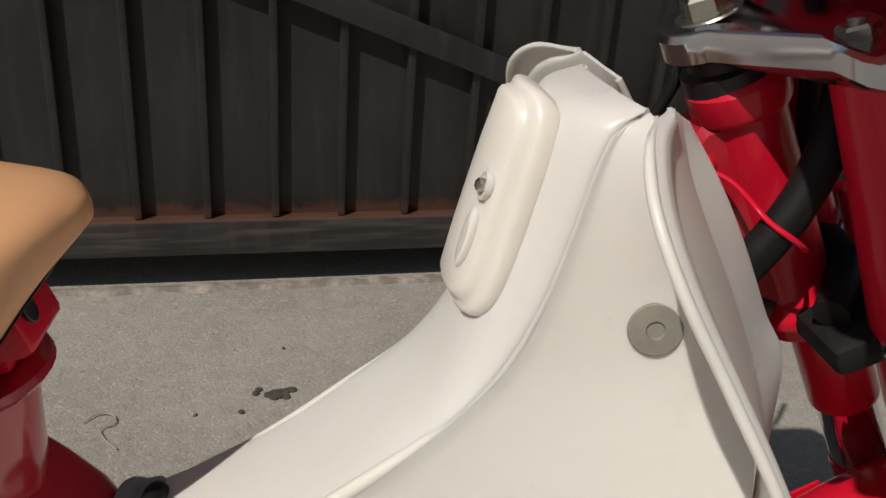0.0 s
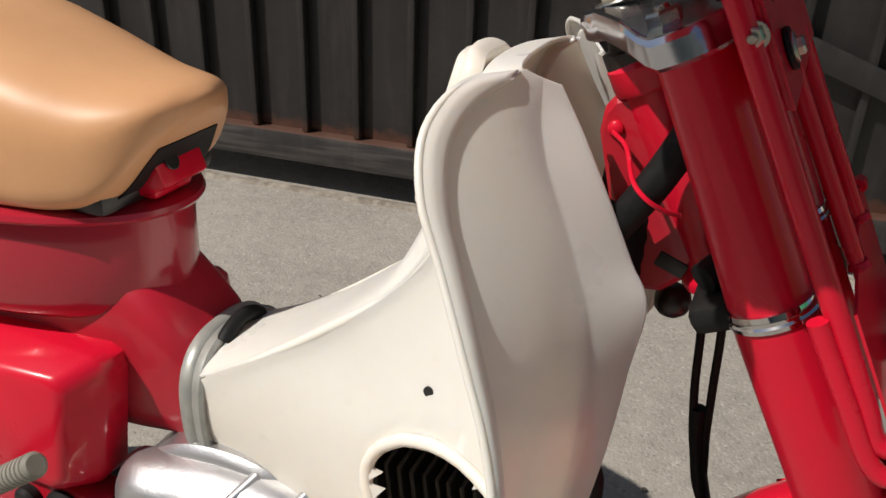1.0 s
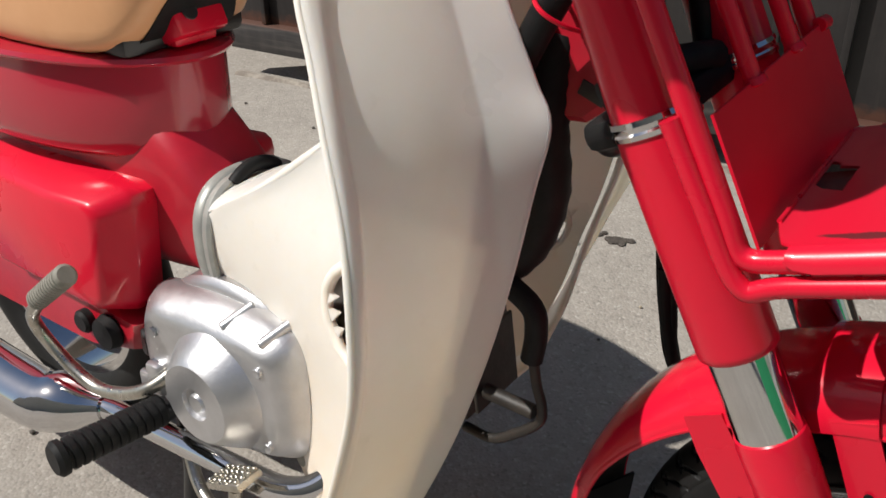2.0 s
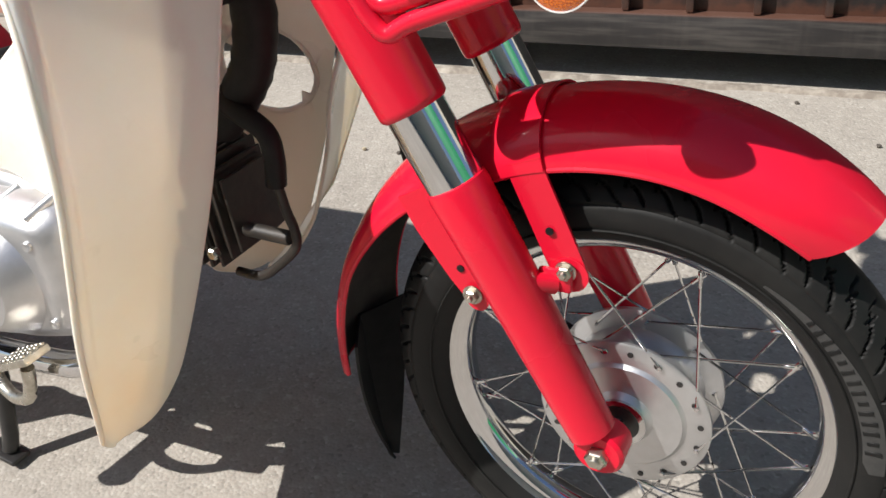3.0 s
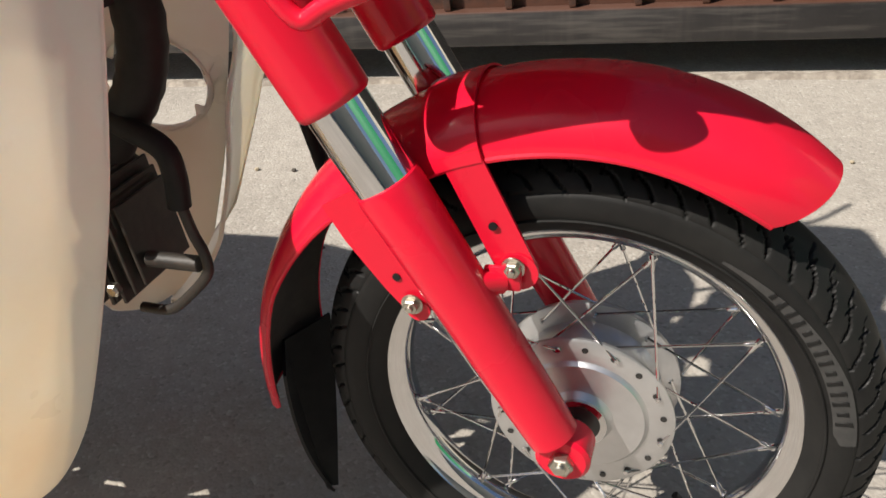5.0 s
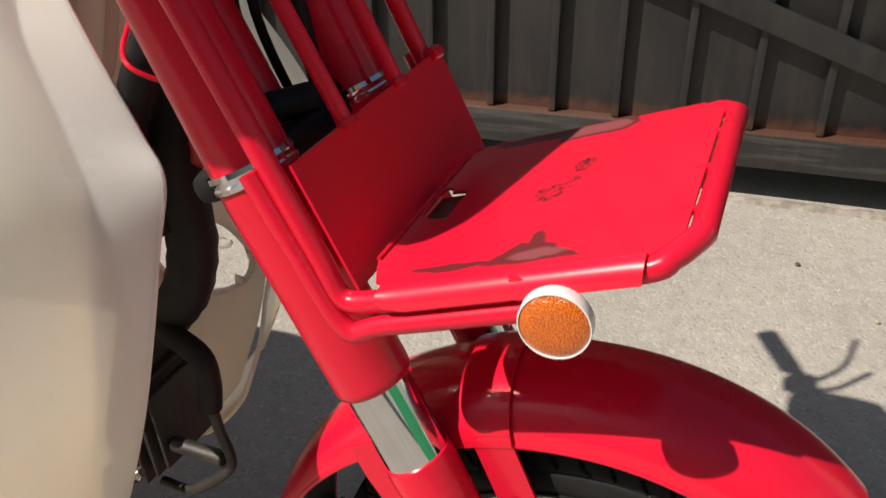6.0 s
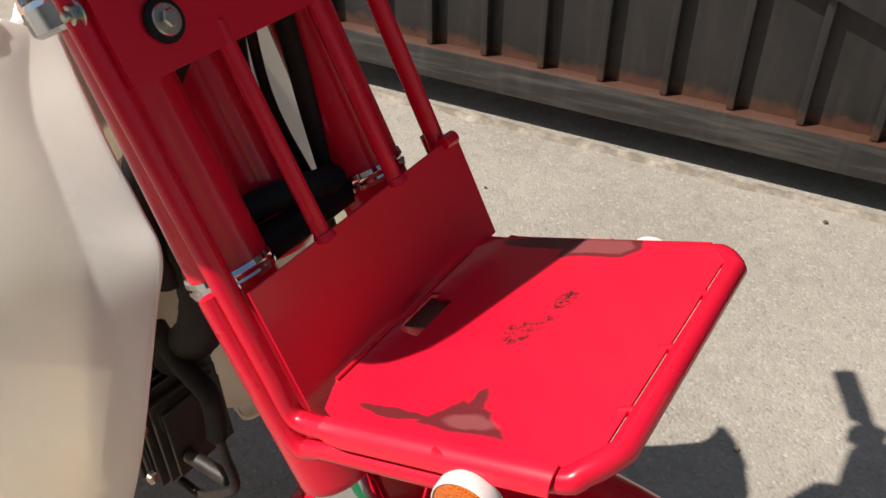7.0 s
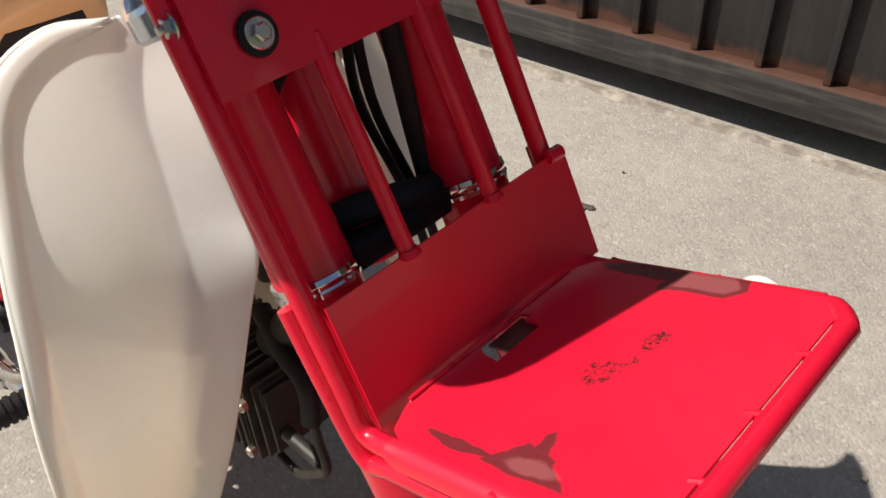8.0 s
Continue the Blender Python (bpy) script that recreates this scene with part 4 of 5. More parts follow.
                q = p + away * (hollow - rim * min(1.0, d / 0.003) * min(1.0, e / 0.003 + 0.35))
                row.append((q[0] - (askew(q[2]) if sgn > 0 else 0.0), -sgn * q[1], q[2]))
            grid.append(row)
        wing = part("wing", sheet(grid if sgn < 0 else [r[::-1] for r in grid], 0.0025), CREAM, root, "cream plastic wing, yellowed at the foot", sharp=60)
        lip = [(p[0] + 0.002 - (askew(p[2]) if sgn > 0 else 0.0), -sgn * (p[1] - 0.0005), p[2]) for p in outer]
        part("wing_lip", tube(lip, [0.0032 - 0.0022 * max(0.0, 1 - (len(lip) - 1 - k) / 8) for k in range(len(lip))], 10), CREAM, wing)
        edge = [(r[-1 if sgn < 0 else -1][0], r[-1][1], r[-1][2]) for r in grid]
        part("wing_lip", tube(edge, 0.0028, 8), CREAM, wing)
        # flank from the spine's ridge forward to the back of the wing
        grid = []
        for i in range(m):
            f = flank[i]
            k = 0.28 + 0.25 * max(0.0, (i / (m - 1) - 0.72) / 0.28)
            o = inner[i] * (1 - k) + outer[i] * k + vec((-0.012, 0.004, 0))
            row = []
            for v in np.linspace(0, 1, 56):
                bow = 0.004 * math.sin(math.pi * v) + 0.0012 * math.exp(-(v / 0.06) ** 2)
                q = f + (o - f) * vec((v, v ** 1.9, v))
                row.append((q[0] - (askew(q[2]) * v if sgn > 0 else 0.0), -sgn * (q[1] - bow), q[2]))
            grid.append(row)
        hx, hz, rx, rz = (-0.464, 0.472, 0.079, 0.058) if sgn < 0 else (-0.470, 0.494, 0.052, 0.056)
        # the cells' corners beside the opening lie on its edge
        for row in grid:
            for k, (x, y, z) in enumerate(row):
                r = math.hypot((x - hx) / rx, (z - hz) / rz)
                if 0.80 < r < 1.20:
                    row[k] = (hx + (x - hx) / r, y, hz + (z - hz) / r)
        flank_part = part("flank", sheet(grid if sgn > 0 else [r[::-1] for r in grid], 0.003, lambda p: ((p[0] - hx) / rx) ** 2 + ((p[2] - hz) / rz) ** 2 < 0.93), CREAM, root, "cream plastic flank with an oval opening", sharp=60)
        flat = np.array(grid).reshape(-1, 3)
        if sgn < 0:
            near_flank = flat
        rim_pts = []
        for a in np.linspace(0, 2 * math.pi, 33)[:-1]:
            x, z = hx + rx * math.cos(a), hz + rz * math.sin(a)
            near = flat[np.argsort((flat[:, 0] - x) ** 2 + (flat[:, 2] - z) ** 2)[:4]]
            rim_pts.append((x, near[:, 1].mean(), z))
        part("opening_rim", tube(rim_pts, 0.0062 if sgn < 0 else 0.0036, 10, True), CREAM, flank_part)
    def on_flank(x, z):
        near = near_flank[np.argsort((near_flank[:, 0] - x) ** 2 + (near_flank[:, 2] - z) ** 2)[:5]]
        return (x, near[:, 1].mean(), z)

    # plug screw, small hole, dark side opening
    part("screw_cap", lathe([(0.0, 0.0), (0.0155, 0.0), (0.017, 0.0015), (0.016, 0.003), (0.006, 0.0036), (0.005, 0.002), (0.0, 0.002)][1:-1], on_flank(-0.424, 0.714), (-0.25, -1, 0.1), 32), GREY_RUBBER, root, "grey plug over a fixing screw")
    part("drain_hole", lathe([(0.0050, -0.004), (0.0050, 0.0012)], on_flank(-0.490, 0.570), (-0.15, -1, 0.05), 18), BLACK, root)
    part("foot_plug", lathe([(0.010, 0), (0.0105, 0.001), (0.009, 0.002)], on_flank(-0.604, 0.236), (-0.35, -1, 0.1), 24), GREY_RUBBER, root)
    # oval lid on the back of the neck, with a knob
    c = vec((-0.513, 0.000, 0.769))
    up = vec((0.235, 0, 0.972))
    back = vec((-0.972, 0, 0.235))

    def lid_ring(scale_y, scale_z, off, bulge=0.0):
        out = []
        for k in range(48):
            a = 2 * math.pi * k / 48
            cy, cz = math.cos(a), math.sin(a)
            e = 4.6
            y = 0.047 * scale_y * math.copysign(abs(cy) ** (2 / e), cy)
            z = 0.074 * scale_z * math.copysign(abs(cz) ** (2 / e), cz)
            bend = -0.22 * y * y / 0.047
            out.append(c + up * z + vec((0, y * (1 - 0.10 * z / 0.074), 0)) + back * (off + bend + bulge))
        return out

    lid = part("lid", loft([lid_ring(1.0, 1.0, -0.008), lid_ring(1.05, 1.03, -0.002), lid_ring(1.05, 1.03, 0.0035), lid_ring(1.03, 1.015, 0.0065), lid_ring(0.98, 0.985, 0.0078), lid_ring(0.91, 0.945, 0.0080), lid_ring(0.875, 0.925, 0.0105), lid_ring(0.84, 0.905, 0.0135), lid_ring(0.78, 0.87, 0.0148), lid_ring(0.45, 0.55, 0.0160), lid_ring(0.1, 0.2, 0.0163)]), CREAM, root, "cream oval lid with raised centre", sharp=60)
    knob = c + back * 0.0125 + up * 0.010 + vec((0, -0.026, 0))
    part("knob", lathe([(0.0035, 0.0), (0.0045, 0.002), (0.0042, 0.005), (0.0022, 0.0065)], knob, back, 18), STEEL, lid, "small steel knob")
    part("lid_recess", lathe([(0.0090, -0.003), (0.0095, 0.0022), (0.0080, 0.0020), (0.0070, 0.0005), (0.004, 0.0002)], knob, back, 24), CREAM, lid)
    oval_c = c + back * 0.0128 - up * 0.026 + vec((0, -0.024, 0))
    part("lid_emboss", loft([[oval_c + up * (0.021 * q * math.sin(a)) + vec((0, 0.0085 * q * math.cos(a), 0)) + back * h for a in np.linspace(0, 2 * math.pi, 29)[:-1]] for q, h in ((1.0, -0.003), (1.0, 0.0012), (0.86, 0.0026), (0.5, 0.0028))]), CREAM, lid)
    # band clamp where the spine meets the frame

    def oval(x, grow):
        out = []
        for k in range(56):
            a = 2 * math.pi * k / 56
            cy, cz = math.cos(a), math.sin(a)
            out.append((x - 0.10 * (0.075 + grow) * cz, (0.077 + grow) * math.copysign(abs(cy) ** 0.72, cy), 0.441 + (0.074 + grow) * math.copysign(abs(cz) ** 0.8, cz)))
        return out

    band = part("band_clamp", loft([oval(-0.7655, -0.002), oval(-0.7655, 0.004), oval(-0.760, 0.0065), oval(-0.752, 0.0055), oval(-0.750, 0.004), oval(-0.748, 0.0055), oval(-0.740, 0.0065), oval(-0.736, 0.004), oval(-0.736, -0.002)], False), GREY_BAND, bike, "grey painted steel band clamp")
    boot = [(-0.7475 + 0.004 * math.cos(a), 0.058 * math.sin(a), 0.450 + 0.0745 * math.cos(a)) for a in np.linspace(-0.60, 0.60, 15)]
    part("band_rubber", tube(boot, 0.0085, 12), RUBBER, band, "black rubber packing")
    part("band_screw", join(box((0.026, 0.012, 0.020), 0.002, Matrix.Translation((-0.754, -0.076, 0.394))), rod((-0.754, -0.090, 0.380), (-0.754, -0.070, 0.380), 0.005)), STEEL, band)


leg_shield()


def rear_body():
    """Seat, tank, frame spine, side cover."""
    def ring(x, w, z0, z1, e0=3.0, n=40, yo=0.0, low=None):
        zc, h = (z0 + z1) / 2, (z1 - z0) / 2
        out = []
        for k in range(n):
            a = 2 * math.pi * k / n
            cy, cz = math.cos(a), math.sin(a)
            e = low if low and cz < 0 else e0
            out.append((x, yo + w * math.copysign(abs(cy) ** (2 / e), cy), zc + h * math.copysign(abs(cz) ** (2 / e), cz)))
        return out

    # seat
    rows = [(-0.767, 0.012, 0.744, 0.758, 2.0), (-0.770, 0.028, 0.739, 0.762, 2.0), (-0.778, 0.046, 0.732, 0.766, 2.1), (-0.788, 0.060, 0.722, 0.768, 2.2), (-0.799, 0.072, 0.705, 0.769, 2.3), (-0.811, 0.081, 0.686, 0.770, 2.4), (-0.824, 0.089, 0.667, 0.771, 2.5), (-0.838, 0.095, 0.658, 0.772, 2.5), (-0.856, 0.101, 0.651, 0.775, 2.5), (-0.89, 0.110, 0.644, 0.782, 2.7), (-0.94, 0.118, 0.641, 0.797, 2.8),
            (-1.00, 0.124, 0.640, 0.814, 2.9), (-1.06, 0.128, 0.643, 0.824, 3.0), (-1.14, 0.132, 0.643, 0.824, 3.0), (-1.26, 0.126, 0.645, 0.820, 3.0), (-1.32, 0.105, 0.655, 0.80, 2.8), (-1.345, 0.06, 0.69, 0.78, 2.4)]
    xs = np.array([r[0] for r in rows])[::-1]
    fine = np.linspace(-0.767, -1.345, 118)
    cols = [np.interp(fine, xs, np.array([r[k] for r in rows])[::-1]) for k in range(1, 5)]
    kernel = np.array([math.exp(-(k / 2.2) ** 2) for k in range(-6, 7)])
    cols = [np.convolve(np.pad(c, 6, mode="reflect", reflect_type="odd"), kernel / kernel.sum(), mode="valid") for c in cols]
    shape = loft([ring(x, w, a, b, e, low=6.0) for x, w, a, b, e in zip(fine, *cols)])
    seat = part("seat", shape, VINYL, bike, "tan vinyl seat with rounded nose", sharp=70)
    part("seat_hinge", join(box((0.050, 0.070, 0.040), 0.006, Matrix.Translation((-0.828, 0, 0.676)) @ Matrix.Rotation(radians(-24), 4, "Y")), box((0.070, 0.060, 0.044), 0.006, Matrix.Translation((-0.850, 0, 0.672)))), RED, seat, "red painted seat hinge bracket")
    part("hinge_slot", lathe([(0.0085, -0.002), (0.0095, 0.0008), (0.0085, 0.0014), (0.004, 0.0008)], (-0.8046, -0.014, 0.6905), (0.914, 0, 0.407), 18), BLACK, seat)
    part("hinge_rubber", box((0.026, 0.090, 0.030), 0.006, Matrix.Translation((-0.856, 0, 0.664)) @ Matrix.Rotation(radians(-24), 4, "Y")), RUBBER, seat)
    # black sheet along the underside paints the shade of the hollow
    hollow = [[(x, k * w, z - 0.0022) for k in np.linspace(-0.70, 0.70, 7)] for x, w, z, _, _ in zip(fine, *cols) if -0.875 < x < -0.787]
    part("hollow_shade", sheet(hollow, 0.0012), RUBBER, seat, "black sheet giving the shade of the hollow under the nose")
    part("seat_pan", box((0.50, 0.17, 0.030), 0.010, Matrix.Translation((-1.08, 0, 0.662))), BLACK, seat)
    # tank
    def tank_ring(z, g):
        out = []
        for k in range(72):
            a = 2 * math.pi * k / 72
            cx, cy = math.cos(a), math.sin(a)
            out.append((-1.074 + (0.262 + g) * cx, (0.127 + g) * math.copysign(abs(cy) ** 0.96, cy), z))
        return out

    tank = part("fuel_tank", loft([tank_ring(0.518, -0.040), tank_ring(0.522, -0.016), tank_ring(0.531, -0.006), tank_ring(0.548, 0.0), tank_ring(0.636, 0.0), tank_ring(0.644, -0.004), tank_ring(0.650, -0.03)]), TANK_RED, bike, "glossy dark red fuel tank under the seat", sharp=50)
    part("tank_rim", loft([tank_ring(0.634, 0.002), tank_ring(0.636, 0.010), tank_ring(0.640, 0.0125), tank_ring(0.645, 0.010), tank_ring(0.647, 0.0)]), TANK_RED, tank, sharp=50)
    # frame spine: from the clamp up and back under the tank
    rows = []
    for x, w, z0, z1 in ((-0.738, 0.056, 0.388, 0.494), (-0.768, 0.060, 0.385, 0.506), (-0.786, 0.064, 0.382, 0.526), (-0.81, 0.067, 0.380, 0.550), (-0.84, 0.070, 0.375, 0.575), (-0.90, 0.078, 0.372, 0.585), (-1.02, 0.085, 0.372, 0.590), (-1.35, 0.085, 0.40, 0.60)):
        rows.append(ring(x, w, z0, z1, 2.6 if x > -0.78 else 3.6))
    part("frame", loft(rows), FRAME_RED, bike, "red painted pressed steel frame")
    # side cover, both sides
    for s in (-1, 1):
        out = []
        prof = [(-0.868, 0.335), (-0.855, 0.353), (-0.838, 0.478), (-0.842, 0.494), (-0.855, 0.502), (-0.94, 0.503), (-1.10, 0.500), (-1.14, 0.49), (-1.14, 0.36), (-1.12, 0.335), (-0.875, 0.332)]
        core = vec((-0.995, 0.42))

        def outline(y, inset):
            out = []
            for p in prof:
                d = vec(p) - core
                f = 1 - inset / np.linalg.norm(d)
                out.append((core[0] + d[0] * f, s * y, core[1] + d[1] * f))
            return out

        part("side_cover", loft([outline(0.070, 0.0), outline(0.098, 0.0), outline(0.103, 0.002), outline(0.134, 0.020), outline(0.139, 0.024), outline(0.142, 0.034)]), RED, bike, "red painted side cover with broad bevels", sharp=44)
    # chain case and rear light fittings hidden behind the covers
    part("chain_case", join(slab([(-0.86, 0.285), (-0.85, 0.325), (-1.20, 0.345), (-1.22, 0.25), (-0.95, 0.255)], -0.118, -0.075, 0.008)), FRAME_RED, bike)
    part("rubber_cap", lathe([(0.022, 0), (0.024, 0.004), (0.020, 0.016)], (-0.905, -0.118, 0.300), (0, -1, 0), 20), RUBBER, bike)
    part("rubber_cap", lathe([(0.016, 0), (0.016, 0.010), (0.012, 0.014)], (-0.955, -0.118, 0.297), (0, -1, 0), 20), RUBBER, bike)
    rear = new("rear_wheel")
    rear.parent = bike
    ring_pts = [(-1.205 + 0.2145 * math.cos(t), 0, 0.245 + 0.2145 * math.sin(t)) for t in np.linspace(0, 2 * math.pi, 65)[:-1]]
    part("tyre", tube(ring_pts, 0.036, 20, True), TYRE, rear, "black tyre")
    part("rim", lathe([(0.172, -0.020), (0.192, -0.021), (0.192, 0.021), (0.172, 0.020), (0.172, -0.020)], (-1.205, 0, 0.245), (0, 1, 0), 72, False), CHROME, rear)
    part("hub", lathe([(0.07, -0.03), (0.08, -0.025), (0.08, 0.025), (0.07, 0.03)], (-1.205, 0, 0.245), (0, 1, 0), 40), ALLOY, rear)


rear_body()


def engine():
    root = new("engine")
    root.parent = bike
    tagged(root, "silver alloy engine with a horizontal finned cylinder")
    case = [(-0.850, 0.290), (-0.840, 0.350), (-0.795, 0.396), (-0.738, 0.416), (-0.665, 0.412), (-0.620, 0.370), (-0.610, 0.285), (-0.660, 0.222), (-0.775, 0.222)]
    rounded = smooth_path([(p[0], 0, p[1]) for p in case + case[:1]], 5)[:-1]
    body = part("crankcase", slab([(p[0], p[2]) for p in rounded], 0.10, -0.090, 0.008), ALLOY, root, sharp=30)
    face = smooth_path([(x, 0, z) for x, z in ((-0.822, 0.290), (-0.821, 0.340), (-0.803, 0.368), (-0.760, 0.374), (-0.700, 0.378), (-0.650, 0.382), (-0.617, 0.372), (-0.607, 0.330), (-0.604, 0.280), (-0.620, 0.252), (-0.680, 0.236), (-0.750, 0.226), (-0.805, 0.246), (-0.822, 0.290))], 5)[:-1]
    mid = vec((-0.712, 0, 0.305))

    def cover_ring(y, grow):
        out = []
        for p in face:
            d = (p - mid) / np.linalg.norm(p - mid)
            q = p + d * grow
            out.append((q[0], y, q[2]))
        return out

    cover = part("clutch_cover", loft([cover_ring(-0.080, 0.028), cover_ring(-0.092, 0.028), cover_ring(-0.108, 0.020), cover_ring(-0.121, 0.008), cover_ring(-0.1265, 0.001), cover_ring(-0.129, -0.006), cover_ring(-0.1295, -0.014)]), ALLOY, root, "silver clutch cover", sharp=40)
    for x in (-0.690, -0.632):
        part("cover_rib", rod((x, -0.119, 0.3865), (x + 0.018, -0.084, 0.406), 0.0065, 12, 0.3), ALLOY, cover)
    part("cover_lug", join(box((0.026, 0.020, 0.046), 0.007, Matrix.Translation((-0.804, -0.131, 0.279))), box((0.030, 0.014, 0.030), 0.006, Matrix.Translation((-0.826, -0.128, 0.262)))), ALLOY, cover)
    part("cover_dome", lathe([(0.078, 0), (0.074, 0.006), (0.053, 0.035), (0.048, 0.039), (0.020, 0.039), (0.0185, 0.034), (0.012, 0.034), (0.010, 0.038), (0.004, 0.038)], (-0.700, -0.122, 0.304), (0, -1, 0.02), 48), ALLOY, cover, sharp=30)
    for x, z in ((-0.800, 0.345), (-0.625, 0.362), (-0.622, 0.262)):
        part("cover_screw", lathe([(0.0062, 0), (0.0062, 0.003), (0.0050, 0.0042), (0.0025, 0.0032)], (x, -0.129, z), (0, -1, 0), 14), ALLOY, cover)
    part("filler_cap", lathe([(0.017, 0), (0.019, 0.004), (0.019, 0.012), (0.016, 0.015)], (-0.846, -0.100, 0.300), (-0.4, -1, 0.0), 20), BLACK, root)
    # cylinder and head, forward of the case, fins
    for i in range(9):
        x = -0.557 + i * 0.0135
        h = 0.052 if i < 6 else 0.056
        if i == 0:
            barrel = part("cylinder", rod((-0.60, 0, 0.370), (-0.44, 0, 0.390), 0.040, 24), GREASY, root, "oily dark finned cylinder", sharp=30)
        part("fin", box((0.0045, 0.10 if i < 6 else 0.108, 2 * h), 0.0015, Matrix.Translation((x, 0.0, 0.388)) @ Matrix.Rotation(radians(-8), 4, "Y"), 1), GREASY, barrel)
    head = part("cylinder_head", box((0.030, 0.080, 0.090), 0.008, Matrix.Translation((-0.440, 0, 0.390))), GREASY, root, "oily dark cylinder head", sharp=30)
    for q in range(4):
        part("fin", box((0.004, 0.100 - 0.012 * max(0, q - 1), 0.114 - 0.016 * max(0, q - 1)), 0.001, Matrix.Translation((-0.448 + 0.0105 * q, 0, 0.390)) @ Matrix.Rotation(radians(-8), 4, "Y"), 1), GREASY, head)
    for z in (0.355, 0.425):
        part("head_bolt", lathe([(0.007, 0), (0.007, 0.006), (0.005, 0.008)], (-0.430, -0.055, z), (0, -1, 0), 6), STEEL, head)
    part("pipe_union", rod((-0.41, -0.025, 0.372), (-0.352, -0.026, 0.372), 0.008), GREASY, head)
    # intake hose and pipes in the gap between the wings
    part("intake_hose", tube(smooth_path([(-0.360, -0.006, 0.735), (-0.364, -0.014, 0.70), (-0.366, -0.018, 0.66), (-0.363, -0.012, 0.60), (-0.377, -0.010, 0.548), (-0.408, -0.004, 0.508), (-0.440, 0.0, 0.475)], 5), [0.021 + 0.0012 * (i % 2) for i in range(31)], 18), RUBBER, root, "black ribbed rubber hose")
    part("breather_hose", tube(smooth_path([(-0.440, -0.012, 0.520), (-0.396, -0.024, 0.506), (-0.362, -0.026, 0.488), (-0.356, -0.026, 0.462), (-0.359, -0.026, 0.432)], 5), 0.0110, 14), RUBBER, root)
    part("oil_pipe", tube(smooth_path([(-0.358, -0.026, 0.438), (-0.352, -0.026, 0.405), (-0.345, -0.026, 0.383), (-0.347, -0.026, 0.362), (-0.372, -0.026, 0.336), (-0.400, -0.026, 0.316), (-0.435, -0.022, 0.312)], 5), 0.0054, 10), GREASY, root)
    part("exhaust_pipe", tube(smooth_path([(-0.53, -0.07, 0.275), (-0.560, -0.115, 0.232), (-0.60, -0.132, 0.214), (-0.66, -0.134, 0.205), (-0.78, -0.134, 0.194), (-0.90, -0.138, 0.186), (-0.96, -0.154, 0.183)], 6), 0.0158, 24), CHROME, root, "bright chrome exhaust pipe")
    part("muffler", tube(smooth_path([(-0.92, -0.142, 0.186), (-0.98, -0.162, 0.180), (-1.06, -0.178, 0.176), (-1.45, -0.186, 0.205)], 5), [0.018, 0.021, 0.026, 0.032, 0.037] + [0.041] * 11, 24), CHROME, root, "chrome silencer")
    # foot rest, brake pedal, kick lever, stand
    bar = part("footrest_bar", rod((-0.785, 0.20, 0.232), (-0.785, -0.16, 0.240), 0.010), BLACK, root)
    rib = [(0.0165, 0.0)]
    for i in range(11):
        rib += [(0.0195, 0.004 + i * 0.0105), (0.0195, 0.010 + i * 0.0105), (0.0170, 0.0108 + i * 0.0105), (0.0170, 0.0138 + i * 0.0105)]
    rib += [(0.0210, 0.121), (0.0215, 0.128), (0.017, 0.133)]
    part("footrest_rubber", lathe(rib, (-0.782, -0.148, 0.252), (-0.14, -1, 0.04), 24), RUBBER, root, "black ribbed footrest rubber", sharp=25)
    pedal = part("brake_pedal", tube(smooth_path([(-0.78, -0.125, 0.205), (-0.735, -0.150, 0.170), (-0.700, -0.160, 0.158), (-0.662, -0.166, 0.170), (-0.645, -0.168, 0.200), (-0.640, -0.168, 0.222)], 6), 0.0078, 12), STEEL, root, "worn steel brake pedal")
    pad = [moved(box((0.060, 0.036, 0.010), 0.003), Matrix.Translation((-0.640, -0.168, 0.236)) @ Matrix.Rotation(radians(-24), 4, "Y"))]
    for i in range(6):
        for j in range(4):
            pad.append(moved(box((0.006, 0.005, 0.004), 0.001, segments=1), Matrix.Translation((-0.640, -0.168, 0.236)) @ Matrix.Rotation(radians(-24), 4, "Y") @ Matrix.Translation((-0.024 + i * 0.0096, -0.013 + j * 0.0088, 0.006))))
    part("pedal_pad", join(*pad), STEEL, pedal, "chequered steel pedal pad")
    kick = part("kick_lever", tube(smooth_path([(-0.775, -0.118, 0.300), (-0.800, -0.150, 0.275), (-0.850, -0.158, 0.250), (-0.905, -0.160, 0.240), (-0.955, -0.166, 0.268), (-0.975, -0.178, 0.318), (-0.940, -0.185, 0.362)], 6), 0.0085, 12), STEEL, root, "bare steel kick-start lever")
    krib = [(0.010, 0)]
    for i in range(12):
        krib += [(0.0135, 0.003 + i * 0.0088), (0.0135, 0.008 + i * 0.0088), (0.0118, 0.0085 + i * 0.0088), (0.0118, 0.0112 + i * 0.0088)]
    part("kick_rubber", lathe(krib + [(0.0135, 0.110), (0.010, 0.114)], (-0.938, -0.185, 0.366), (0.80, -0.06, 0.60), 18), GREY_RUBBER, kick, sharp=25)
    stand = [(-0.80, -0.105, 0.205), (-0.798, -0.112, 0.12), (-0.800, -0.126, 0.035), (-0.802, -0.132, 0.012)]
    part("stand", join(tube(stand, 0.011, 12), moved(box((0.055, 0.030, 0.008), 0.003), Matrix.Translation((-0.808, -0.134, 0.008)) @ Matrix.Rotation(radians(8), 4, "Y")), mirrored(tube(stand, 0.011, 12)), rod((-0.80, -0.105, 0.20), (-0.80, 0.105, 0.20), 0.012)), BLACK, root, "black centre stand")


engine()


